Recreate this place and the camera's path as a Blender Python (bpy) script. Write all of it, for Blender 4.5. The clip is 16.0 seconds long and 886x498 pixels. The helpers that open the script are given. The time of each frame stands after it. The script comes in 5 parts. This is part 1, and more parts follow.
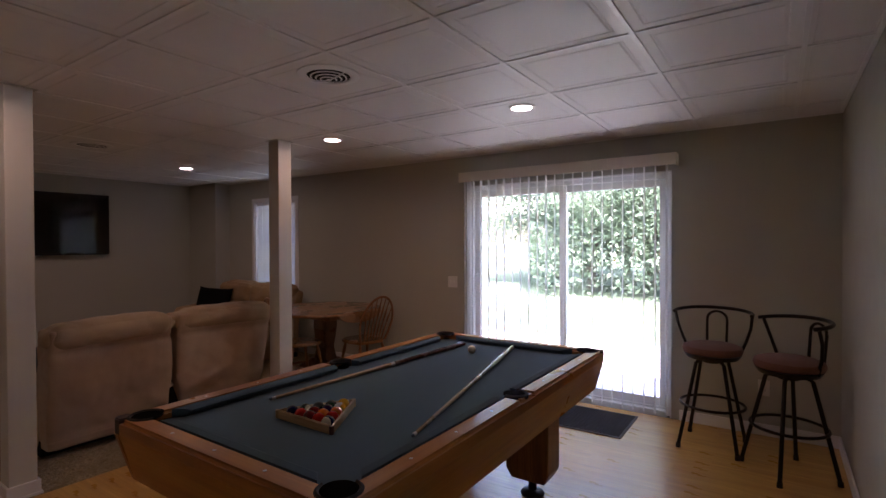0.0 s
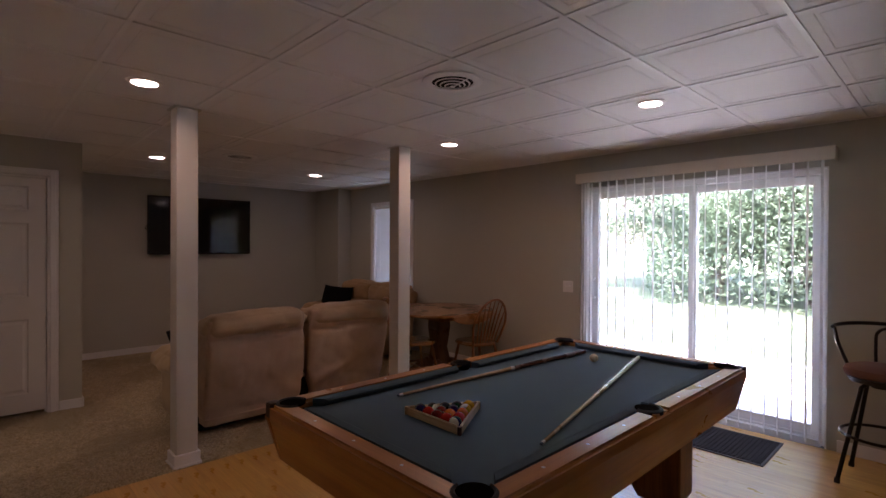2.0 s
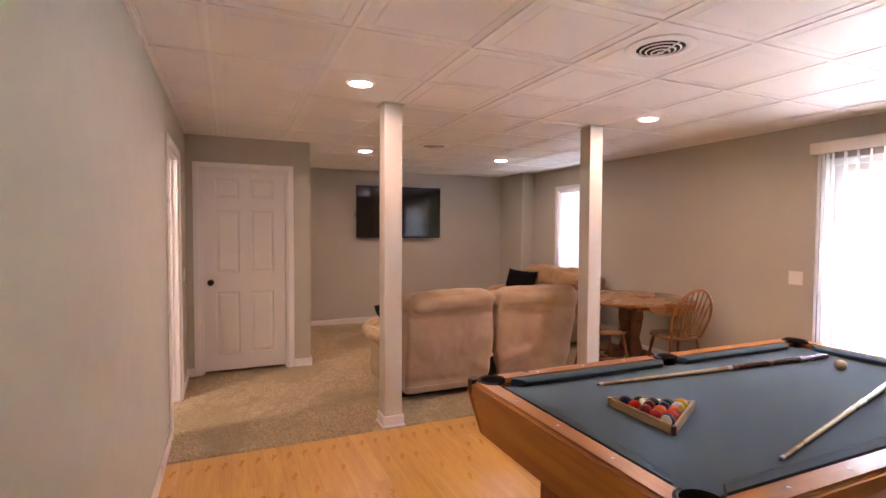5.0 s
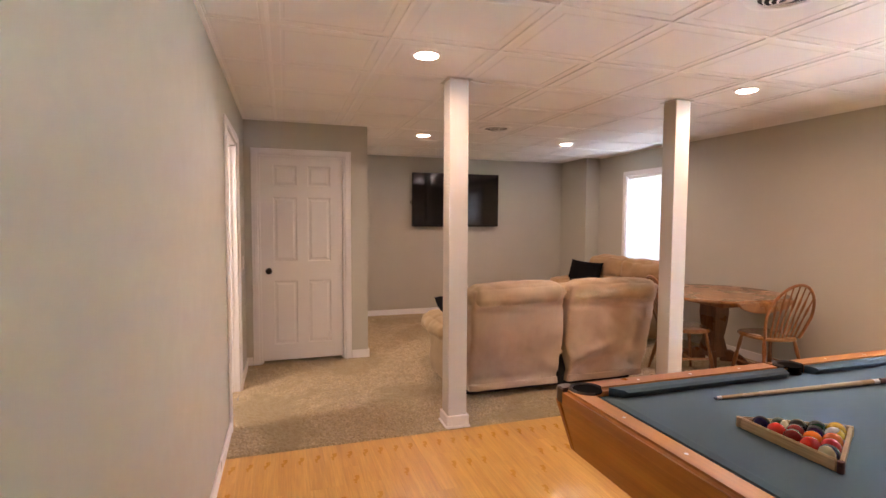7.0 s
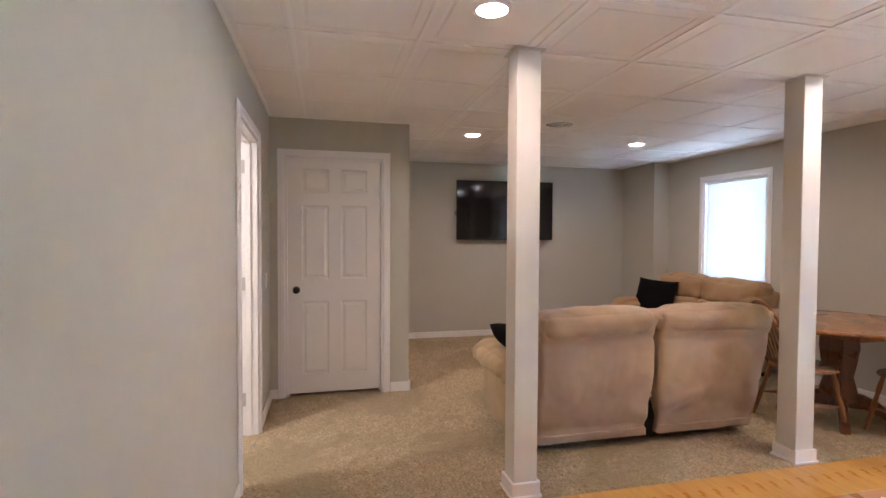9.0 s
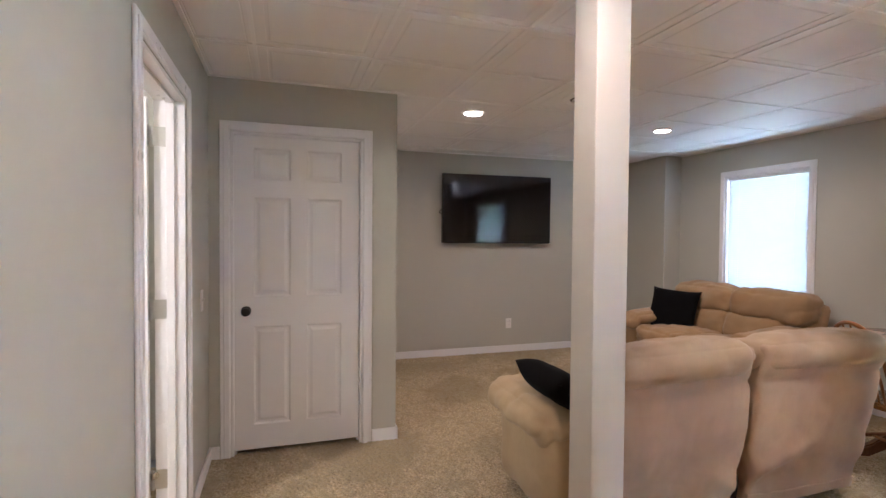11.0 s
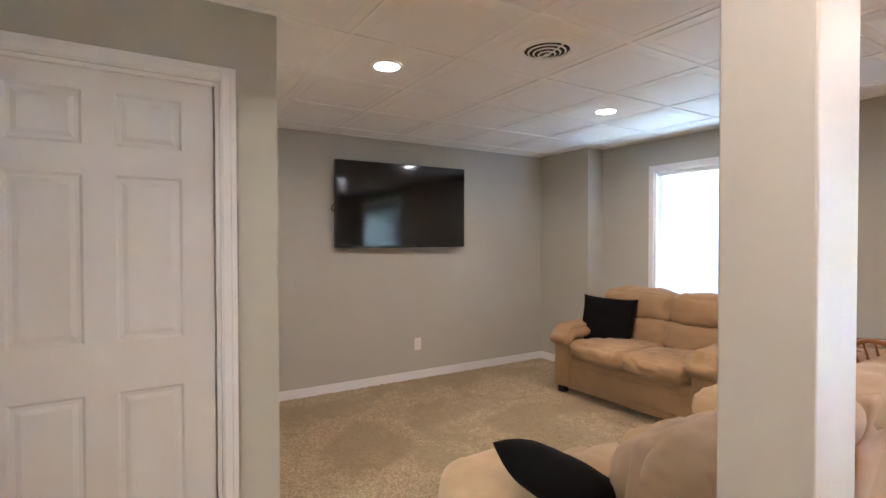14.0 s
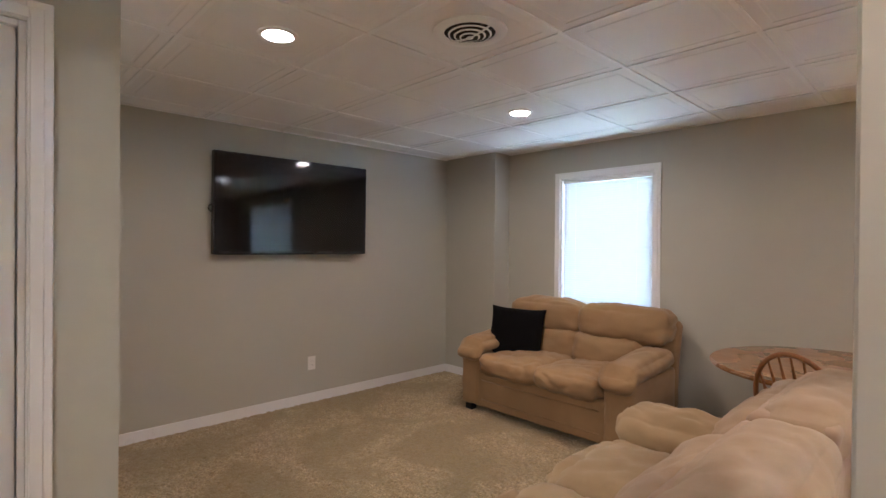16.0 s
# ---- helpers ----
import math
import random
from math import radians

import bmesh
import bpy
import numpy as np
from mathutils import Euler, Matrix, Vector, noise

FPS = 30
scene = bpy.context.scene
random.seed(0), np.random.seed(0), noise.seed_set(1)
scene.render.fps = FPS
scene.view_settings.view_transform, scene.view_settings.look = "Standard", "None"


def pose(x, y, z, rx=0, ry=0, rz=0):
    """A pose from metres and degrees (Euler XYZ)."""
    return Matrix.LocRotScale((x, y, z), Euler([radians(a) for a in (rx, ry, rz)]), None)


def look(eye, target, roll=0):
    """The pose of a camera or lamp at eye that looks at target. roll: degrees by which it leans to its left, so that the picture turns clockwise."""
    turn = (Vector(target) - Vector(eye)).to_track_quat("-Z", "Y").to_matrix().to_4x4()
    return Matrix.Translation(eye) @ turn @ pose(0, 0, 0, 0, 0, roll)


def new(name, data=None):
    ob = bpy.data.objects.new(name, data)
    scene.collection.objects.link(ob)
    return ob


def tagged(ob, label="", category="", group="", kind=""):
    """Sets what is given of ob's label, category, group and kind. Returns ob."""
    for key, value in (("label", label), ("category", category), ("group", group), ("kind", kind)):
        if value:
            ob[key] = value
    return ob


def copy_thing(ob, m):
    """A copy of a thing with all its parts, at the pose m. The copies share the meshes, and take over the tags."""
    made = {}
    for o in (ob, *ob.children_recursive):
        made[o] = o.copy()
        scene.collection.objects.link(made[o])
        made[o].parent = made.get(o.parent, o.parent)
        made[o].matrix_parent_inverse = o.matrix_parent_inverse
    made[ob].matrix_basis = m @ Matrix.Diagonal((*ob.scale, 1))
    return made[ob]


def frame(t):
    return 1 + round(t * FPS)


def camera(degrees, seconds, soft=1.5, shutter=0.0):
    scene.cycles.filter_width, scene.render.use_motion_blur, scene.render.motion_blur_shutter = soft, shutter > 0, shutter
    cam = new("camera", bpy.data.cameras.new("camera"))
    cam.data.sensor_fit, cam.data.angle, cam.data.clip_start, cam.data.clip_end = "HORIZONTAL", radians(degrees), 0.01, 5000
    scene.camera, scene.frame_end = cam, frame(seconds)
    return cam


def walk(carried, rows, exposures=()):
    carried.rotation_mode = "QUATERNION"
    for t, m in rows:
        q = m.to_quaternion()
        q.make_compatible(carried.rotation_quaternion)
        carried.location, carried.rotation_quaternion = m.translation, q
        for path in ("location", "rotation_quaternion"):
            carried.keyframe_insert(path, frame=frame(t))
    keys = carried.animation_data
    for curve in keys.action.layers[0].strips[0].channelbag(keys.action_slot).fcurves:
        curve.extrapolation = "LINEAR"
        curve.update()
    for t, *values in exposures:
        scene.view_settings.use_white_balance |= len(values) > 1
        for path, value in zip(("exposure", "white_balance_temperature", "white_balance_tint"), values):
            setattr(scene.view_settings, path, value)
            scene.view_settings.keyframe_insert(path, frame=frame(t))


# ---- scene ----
# ---- camera and walk ----
cam = camera(83.5, 16.0)
PATH = [
    (0, (0.174, -0.043, 1.461), (-0.948, 1.612, 1.439), -0.2),
    (0.5, (0.156, -0.054, 1.462), (-1.06, 1.534, 1.437), -0.0),
    (1, (0.142, -0.063, 1.461), (-1.13, 1.481, 1.443), -0.1),
    (1.5, (0.123, -0.081, 1.464), (-1.227, 1.395, 1.452), 0.0),
    (2, (0.107, -0.092, 1.467), (-1.339, 1.29, 1.454), 0.3),
    (2.5, (0.086, -0.104, 1.469), (-1.439, 1.19, 1.453), 0.3),
    (3, (0.069, -0.112, 1.466), (-1.549, 1.063, 1.441), 0.3),
    (3.5, (0.06, -0.126, 1.466), (-1.632, 0.939, 1.438), 0.2),
    (4, (0.051, -0.144, 1.462), (-1.703, 0.817, 1.431), 0.1),
    (6.5, (-0.109, -0.159, 1.44), (-1.998, 0.484, 1.307), 0.5),
    (7, (-0.267, -0.168, 1.43), (-2.169, 0.44, 1.313), 0.3),
    (7.5, (-0.414, -0.157, 1.427), (-2.331, 0.405, 1.331), -0.0),
    (8, (-0.585, -0.126, 1.415), (-2.516, 0.392, 1.337), 0.0),
    (8.5, (-0.807, -0.097, 1.417), (-2.747, 0.385, 1.346), 0.2),
    (9, (-0.999, -0.084, 1.401), (-2.943, 0.38, 1.342), 0.3),
    (9.5, (-1.26, -0.102, 1.404), (-3.201, 0.38, 1.353), 0.4),
    (12, (-2.429, -0.067, 1.4), (-4.307, 0.619, 1.355), 0.1),
    (12.5, (-2.617, -0.034, 1.378), (-4.483, 0.684, 1.345), -0.3),
    (13, (-2.833, 0.008, 1.38), (-4.655, 0.832, 1.341), -0.5),
    (13.5, (-3.0, 0.063, 1.384), (-4.766, 0.999, 1.339), -0.4),
    (14, (-3.131, 0.118, 1.395), (-4.832, 1.169, 1.361), -0.1),
    (14.5, (-3.273, 0.153, 1.414), (-4.909, 1.303, 1.397), -0.1),
    (15, (-3.373, 0.186, 1.421), (-4.929, 1.444, 1.419), 0.2),
    (15.5, (-3.445, 0.226, 1.413), (-4.929, 1.567, 1.418), 0.4),
    (16, (-3.494, 0.295, 1.411), (-4.939, 1.678, 1.399), 0.5),
]
EXPOSURES = [(0, 3.62, 6200, 36), (1.5, 3.62, 6200, 36), (3.5, 5.05, 6650, 40), (6.5, 6.13, 6550, 31), (9, 5.98, 5550, 20), (12.5, 6.14, 5150, 13), (14, 6.40, 5250, 12), (15, 6.08, 5300, 13), (16, 5.92, 5350, 13)]
walk(cam, [(t, look(eye, target, roll)) for t, eye, target, roll in PATH], EXPOSURES)

# ---- world and large lights ----
world = bpy.data.worlds.new("world")
scene.world = world
world.use_nodes = True
wn = world.node_tree.nodes
sky = wn.new("ShaderNodeTexSky")
sky.sky_type = "NISHITA"
sky.sun_disc = False
sky.sun_elevation = radians(56)
sky.sun_rotation = radians(137)
sky.air_density, sky.dust_density = 1.5, 3.0
world.node_tree.links.new(sky.outputs[0], wn["Background"].inputs[0])
wn["Background"].inputs[1].default_value = 0.15
sun = new("sun", bpy.data.lights.new("sun", "SUN"))
sun.data.energy, sun.data.angle, sun.data.color = 5.0, radians(2), (1.0, 0.97, 0.93)
sun.matrix_world = look((0, 0, 20), (-6, 6.5, 20 - 8.846 * math.tan(radians(56))))


def area(name, at, target, sx, sy, watts, colour, shape="RECTANGLE", spread=180):
    ob = new(name, bpy.data.lights.new(name, "AREA"))
    ob.data.shape, ob.data.size, ob.data.size_y, ob.data.energy, ob.data.color = shape, sx, sy, watts, colour
    ob.data.spread = radians(spread)
    ob.matrix_world = look(at, target)
    return ob


WARM = (1.0, 0.535, 0.245)
LAMP_W = 0.124
CEIL = 2.375
LAMPS = [(-1.26, 3.02), (-3.06, 3.01), (-3.06, 0.62), (-5.67, 1.32), (-5.69, 3.15)]
for lx, ly in LAMPS:
    area("downlight_beam", (lx, ly, CEIL - 0.016), (lx, ly + 0.001, 0), 0.122, 0.122, LAMP_W, WARM, "DISK", 165)
area("window_daylight", (-5.73, 4.462, 1.45), (-5.73, 0, 1.45), 0.80, 1.10, 0.31, (0.71, 0.81, 1.0))
side_lamp = new("side_room_light", bpy.data.lights.new("side_room_light", "POINT"))
side_lamp.data.energy, side_lamp.data.shadow_soft_size, side_lamp.data.color = 1.55, 0.08, (1.0, 0.84, 0.68)
side_lamp.location = (-3.6, -1.9, 2.05)


# ---- materials ----
class Net:
    """A small builder for node materials."""

    def __init__(self, name):
        self.m = bpy.data.materials.new(name)
        self.m.use_nodes = True
        self.n, self.l = self.m.node_tree.nodes, self.m.node_tree.links
        self.b = self.n["Principled BSDF"]
        self.c = self.n.new("ShaderNodeTexCoord").outputs["Object"]

    def put(self, socket, value):
        if hasattr(value, "links"):
            self.l.new(value, socket)
        else:
            socket.default_value = value

    def map(self, scale=(1, 1, 1), rot=(0, 0, 0), loc=None, src=None):
        k = self.n.new("ShaderNodeMapping")
        k.inputs["Scale"].default_value, k.inputs["Rotation"].default_value = scale, rot
        self.l.new(src or self.c, k.inputs["Vector"])
        if loc is not None:
            self.put(k.inputs["Location"], loc)
        return k.outputs[0]

    def noise(self, scale, detail=4, rough=0.55, vec=None, dist=0.0):
        k = self.n.new("ShaderNodeTexNoise")
        k.inputs["Scale"].default_value, k.inputs["Detail"].default_value = scale, detail
        k.inputs["Roughness"].default_value, k.inputs["Distortion"].default_value = rough, dist
        self.l.new(vec or self.c, k.inputs["Vector"])
        return k.outputs[0]

    def ramp(self, fac, stops):
        k = self.n.new("ShaderNodeValToRGB")
        e = k.color_ramp.elements
        while len(e) < len(stops):
            e.new(0.5)
        for el, (p, c) in zip(e, stops):
            el.position, el.color = p, (*c, 1) if len(c) == 3 else c
        self.l.new(fac, k.inputs[0])
        return k.outputs[0]

    def mix(self, fac, a, b, kind="MIX"):
        k = self.n.new("ShaderNodeMix")
        k.data_type, k.blend_type = "RGBA", kind
        for i, v in ((0, fac), (6, a), (7, b)):
            self.put(k.inputs[i], (*v, 1) if isinstance(v, tuple) and len(v) == 3 else v)
        return k.outputs[2]

    def math(self, op, a, b=0.0):
        k = self.n.new("ShaderNodeMath")
        k.operation = op
        self.put(k.inputs[0], a)
        self.put(k.inputs[1], b)
        return k.outputs[0]

    def bump(self, height, strength, dist=0.002, normal=None):
        k = self.n.new("ShaderNodeBump")
        k.inputs["Strength"].default_value, k.inputs["Distance"].default_value = strength, dist
        self.l.new(height, k.inputs["Height"])
        if normal is not None:
            self.l.new(normal, k.inputs["Normal"])
        self.l.new(k.outputs[0], self.b.inputs["Normal"])
        return k.outputs[0]

    def random(self):
        return self.n.new("ShaderNodeObjectInfo").outputs["Random"]

    def set(self, **kw):
        for key, v in kw.items():
            self.put(self.b.inputs[key.replace("_", " ")], (*v, 1) if isinstance(v, tuple) and len(v) == 3 else v)
        return self.m


def grey(fac, lo, hi):
    return [(0.3, (lo, lo, lo)), (0.7, (hi, hi, hi))]


def painted(name, colour, rough=0.55, vary=0.06, peel=0.25, scale=1.0):
    k = Net(name)
    big, mid, fine = k.noise(1.3 * scale, 3), k.noise(9 * scale, 4), k.noise(260, 2)
    a = tuple(c * (1 - vary) for c in colour)
    col = k.mix(big, a, tuple(min(1, c * (1 + vary)) for c in colour))
    col = k.mix(0.12, col, k.ramp(mid, [(0.3, a), (0.7, colour)]))
    k.bump(fine, peel, 0.0015)
    r = k.ramp(mid, grey(0, rough - 0.06, rough + 0.08))
    return k.set(Base_Color=col, Roughness=r)


def wooden(name, dark, mid, light, rough=0.35, axis=1, grain=1.0, coat=0.2, per_piece=0.0, pores=0.55):
    """Grain runs along the given axis of the object."""
    k = Net(name)
    sc = [14 * grain] * 3
    sc[axis] = 0.9 * grain
    loc = None
    if per_piece:
        r = k.random()
        cx = k.n.new("ShaderNodeCombineXYZ")
        for i, f in enumerate((37.0, 91.0, 13.0)):
            k.l.new(k.math("MULTIPLY", r, f), cx.inputs[i])
        loc = cx.outputs[0]
    v = k.map(tuple(sc), loc=loc)
    g = k.noise(1.0, 6, 0.62, v, 0.6)
    sc2 = [110 * grain] * 3
    sc2[axis] = 4 * grain
    fine = k.noise(1.0, 3, 0.6, k.map(tuple(sc2), loc=loc))
    col = k.ramp(g, [(0.28, dark), (0.5, mid), (0.72, light)])
    col = k.mix(k.ramp(fine, [(0.35, (pores,) * 3), (0.6, (0, 0, 0))]), col, tuple(c * 0.7 for c in dark))
    if per_piece:
        col = k.mix(1.0, col, k.ramp(k.random(), [(0.0, (1 - per_piece,) * 3), (1.0, (1.0, 1.0, 1.0))]), "MULTIPLY")
    k.bump(fine, 0.12, 0.001)
    wear = k.noise(3.0, 4)
    return k.set(Base_Color=col, Roughness=k.ramp(wear, grey(0, rough - 0.07, rough + 0.1)), Coat_Weight=coat, Coat_Roughness=0.25)


def suede(name, colour, nap=0.3, brushed=None):
    """Brushed suede: the nap lies two ways, in large soft patches with streaks and small finger marks."""
    k = Net(name)
    patch, mid, fine = k.noise(2.2, 3, 0.5, dist=0.6), k.noise(11, 5, 0.6), k.noise(420, 2)
    streak = k.noise(1.0, 3, 0.6, k.map((9, 9, 2.5)), 1.2)
    dark = tuple(c * (1 - nap) for c in colour)
    col = k.mix(k.ramp(patch, [(0.38, (0, 0, 0)), (0.62, (1, 1, 1))]), dark, colour)
    if brushed:
        wide = k.noise(1.7, 2, 0.5, k.map((1, 1, 1), loc=(3.1, 1.7, 5.2)), 0.4)
        col = k.mix(k.ramp(wide, [(0.42, (0, 0, 0)), (0.60, (0.85,) * 3)]), col, brushed)
    col = k.mix(k.ramp(mid, [(0.36, (0.22,) * 3), (0.6, (0, 0, 0))]), col, tuple(c * 0.75 for c in colour))
    col = k.mix(k.ramp(streak, [(0.28, (0.18,) * 3), (0.40, (0, 0, 0))]), col, tuple(c * 0.66 for c in colour))
    n1 = k.bump(mid, 0.25, 0.006)
    k.bump(fine, 0.35, 0.0012, n1)
    return k.set(Base_Color=col, Roughness=0.95, Sheen_Weight=0.14, Sheen_Roughness=0.5)


def plain(name, colour, rough=0.5, metal=0.0, vary=0.1, bump=0.1, scale=40):
    k = Net(name)
    g, f = k.noise(scale * 0.15, 3), k.noise(scale * 6, 3)
    col = k.mix(g, tuple(c * (1 - vary) for c in colour), tuple(min(1, c * (1 + vary)) for c in colour))
    k.bump(f, bump, 0.0008)
    return k.set(Base_Color=col, Roughness=k.ramp(g, grey(0, max(0.02, rough - 0.06), min(1, rough + 0.06))), Metallic=metal)


def glowing(name, colour, strength):
    k = Net(name)
    return k.set(Base_Color=(0.9, 0.9, 0.88), Emission_Color=colour, Emission_Strength=strength)


WALL = painted("wall_paint", (0.468, 0.457, 0.387), 0.6, 0.05, 0.12)
CEILING = painted("ceiling_panel_paint", (0.83, 0.815, 0.79), 0.52, 0.03, 0.2)
TBAR = painted("ceiling_grid_paint", (0.86, 0.85, 0.83), 0.40, 0.02, 0.05)
TRIM = painted("white_trim_paint", (0.80, 0.79, 0.78), 0.32, 0.02, 0.08)
DOORW = painted("white_door_paint", (0.78, 0.77, 0.755), 0.36, 0.025, 0.12)
VINYL = painted("white_vinyl", (0.80, 0.80, 0.80), 0.35, 0.02, 0.05)
PLASTIC = plain("white_plastic", (0.78, 0.76, 0.72), 0.35, 0, 0.03, 0.03)
OAK = wooden("table_oak", (0.33, 0.106, 0.014), (0.54, 0.200, 0.030), (0.66, 0.30, 0.053), 0.33, 1, 0.45, 0.15, 0.0, 0.25)
OAKX = wooden("table_oak_cross", (0.33, 0.106, 0.014), (0.54, 0.200, 0.030), (0.66, 0.30, 0.053), 0.33, 0, 0.45, 0.15, 0.0, 0.25)
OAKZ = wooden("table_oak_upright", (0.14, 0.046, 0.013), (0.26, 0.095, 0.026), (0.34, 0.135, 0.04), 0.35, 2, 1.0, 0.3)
CHAIRWOOD = wooden("honey_oak", (0.15, 0.056, 0.014), (0.27, 0.108, 0.030), (0.35, 0.158, 0.048), 0.33, 2, 1.4, 0.3)
TOPWOOD = wooden("honey_oak_top", (0.19, 0.088, 0.028), (0.32, 0.155, 0.054), (0.41, 0.22, 0.083), 0.27, 0, 1.0, 0.4)
LAMINATE = wooden("laminate_oak", (0.54, 0.265, 0.050), (0.67, 0.365, 0.080), (0.75, 0.435, 0.110), 0.31, 0, 1.15, 0.35, 0.04, 0.35)
MAPLE = wooden("pale_maple", (0.48, 0.30, 0.14), (0.60, 0.40, 0.21), (0.68, 0.48, 0.27), 0.35, 0, 2.0, 0.3)
BUTTWOOD = wooden("dark_cue_wood", (0.05, 0.012, 0.006), (0.09, 0.022, 0.012), (0.12, 0.03, 0.016), 0.25, 1, 2.0, 0.4)
SUEDE_A = suede("rose_beige_suede", (0.45, 0.318, 0.225), 0.14, (0.50, 0.368, 0.245))
SUEDE_SEAT = suede("tan_beige_suede", (0.43, 0.315, 0.172), 0.14, (0.46, 0.35, 0.20))
# Headrests and upper cushions: slightly lighter beige than the back and seat.
SUEDE_HEAD = suede("upper_beige_suede", (0.46, 0.332, 0.212), 0.2, (0.50, 0.375, 0.238))
SUEDE_B = suede("tan_suede", (0.335, 0.214, 0.100), 0.22)
BLACKCLOTH = plain("black_cloth", (0.003, 0.003, 0.0035), 1.0, 0, 0.3, 0.2, 120)
BLACKCLOTH.node_tree.nodes["Principled BSDF"].inputs["Specular IOR Level"].default_value = 0.15
BLACK = plain("black_parts_and_shade", (0.01, 0.009, 0.008), 0.9)
FELT = plain("blue_grey_felt", (0.066, 0.110, 0.142), 0.95, 0, 0.07, 0.5, 100)
FELT.node_tree.nodes["Principled BSDF"].inputs["Sheen Weight"].default_value = 0.22
FELT.node_tree.nodes["Principled BSDF"].inputs["Sheen Roughness"].default_value = 0.6
FELT.node_tree.nodes["Principled BSDF"].inputs["Sheen Tint"].default_value = (0.30, 0.55, 0.70, 1)
FELTRAIL = plain("navy_rail_felt", (0.064, 0.116, 0.155), 0.95, 0, 0.08, 0.5, 100)
LEATHER = plain("black_leather", (0.012, 0.010, 0.009), 0.65, 0, 0.3, 0.5, 60)
POCKETSHADE = Net("pocket_shade").set(Base_Color=(0.003, 0.003, 0.003), Roughness=1.0, Specular_IOR_Level=0.05)
BROWNLEATHER = plain("brown_leather", (0.07, 0.032, 0.016), 0.5, 0, 0.25, 0.4, 60)
BRONZE = plain("dark_bronze_metal", (0.03, 0.024, 0.02), 0.38, 0.85, 0.2, 0.1)
STEEL = plain("brushed_steel", (0.55, 0.54, 0.52), 0.32, 1.0, 0.05, 0.05)
SEATCLOTH = suede("brown_seat_cloth", (0.21, 0.09, 0.055), 0.2)
RUBBER = plain("dark_mat_rubber", (0.042, 0.036, 0.033), 0.95, 0, 0.25, 0.8, 50)
RUBBER.node_tree.nodes["Principled BSDF"].inputs["Specular IOR Level"].default_value = 0.15
TVBLACK = plain("tv_bezel_black", (0.008, 0.008, 0.009), 0.25, 0, 0.1, 0.02)
SCREEN = Net("tv_screen").set(Base_Color=(0.006, 0.005, 0.006), Roughness=0.07, Specular_IOR_Level=0.5)
HOLESHADE = plain("hole_shade", (0.015, 0.015, 0.015), 0.9)
GLOW = glowing("lamp_lens", (1.0, 0.90, 0.78), 3.0)


def glass_material():
    k = Net("window_glass")
    return k.set(Base_Color=(0.98, 0.99, 1.0), Roughness=0.0, Transmission_Weight=1.0, IOR=1.45)


GLASS = glass_material()


def slat_material(name, colour, through_amount):
    k = Net(name)
    k.set(Base_Color=colour, Roughness=0.45)
    t = k.n.new("ShaderNodeBsdfTranslucent")
    t.inputs[0].default_value = (*colour, 1)
    mx = k.n.new("ShaderNodeMixShader")
    mx.inputs[0].default_value = through_amount
    k.l.new(k.b.outputs[0], mx.inputs[1])
    k.l.new(t.outputs[0], mx.inputs[2])
    k.l.new(mx.outputs[0], k.n["Material Output"].inputs[0])
    return k.m


SLAT = slat_material("blind_vinyl", (0.90, 0.90, 0.89), 0.72)
MINISLAT = slat_material("mini_blind_slat", (0.74, 0.74, 0.74), 0.19)


def carpet_material():
    k = Net("beige_carpet")
    big, mid, fine, tuft = k.noise(1.3, 4, 0.55, dist=0.8), k.noise(14, 4, 0.65), k.noise(85, 4, 0.75, dist=0.6), k.noise(260, 2)
    col = k.ramp(fine, [(0.33, (0.16, 0.108, 0.046)), (0.48, (0.405, 0.312, 0.163)), (0.62, (0.66, 0.535, 0.33))])
    col = k.mix(k.ramp(mid, [(0.38, (0.35,) * 3), (0.58, (0, 0, 0))]), col, (0.28, 0.222, 0.120))
    col = k.mix(k.ramp(big, [(0.44, (0.72,) * 3), (0.52, (0, 0, 0))]), col, (0.31, 0.245, 0.125))
    n1 = k.bump(fine, 1.0, 0.012)
    k.bump(tuft, 0.6, 0.003, n1)
    return k.set(Base_Color=col, Roughness=1.0, Sheen_Weight=0.2)


CARPET = carpet_material()


# ---- shape helpers ----
def box(bm, x0, x1, y0, y1, z0, z1, bev=0.0, seg=1):
    r = bmesh.ops.create_cube(bm, size=1, matrix=Matrix.LocRotScale(
        ((x0 + x1) / 2, (y0 + y1) / 2, (z0 + z1) / 2), None, (abs(x1 - x0), abs(y1 - y0), abs(z1 - z0))))
    if bev:
        es = list({e for v in r["verts"] for e in v.link_edges})
        bmesh.ops.bevel(bm, geom=es, offset=bev, segments=seg, affect="EDGES", profile=0.5)


def cyl(bm, a, b, r0, r1=None, n=12, caps=True):
    """A tapered rod from a to b."""
    a, b = Vector(a), Vector(b)
    d = b - a
    m = Matrix.Translation((a + b) / 2) @ d.to_track_quat("Z", "Y").to_matrix().to_4x4()
    bmesh.ops.create_cone(bm, cap_ends=caps, segments=n, radius1=r0, radius2=r0 if r1 is None else r1, depth=d.length, matrix=m)


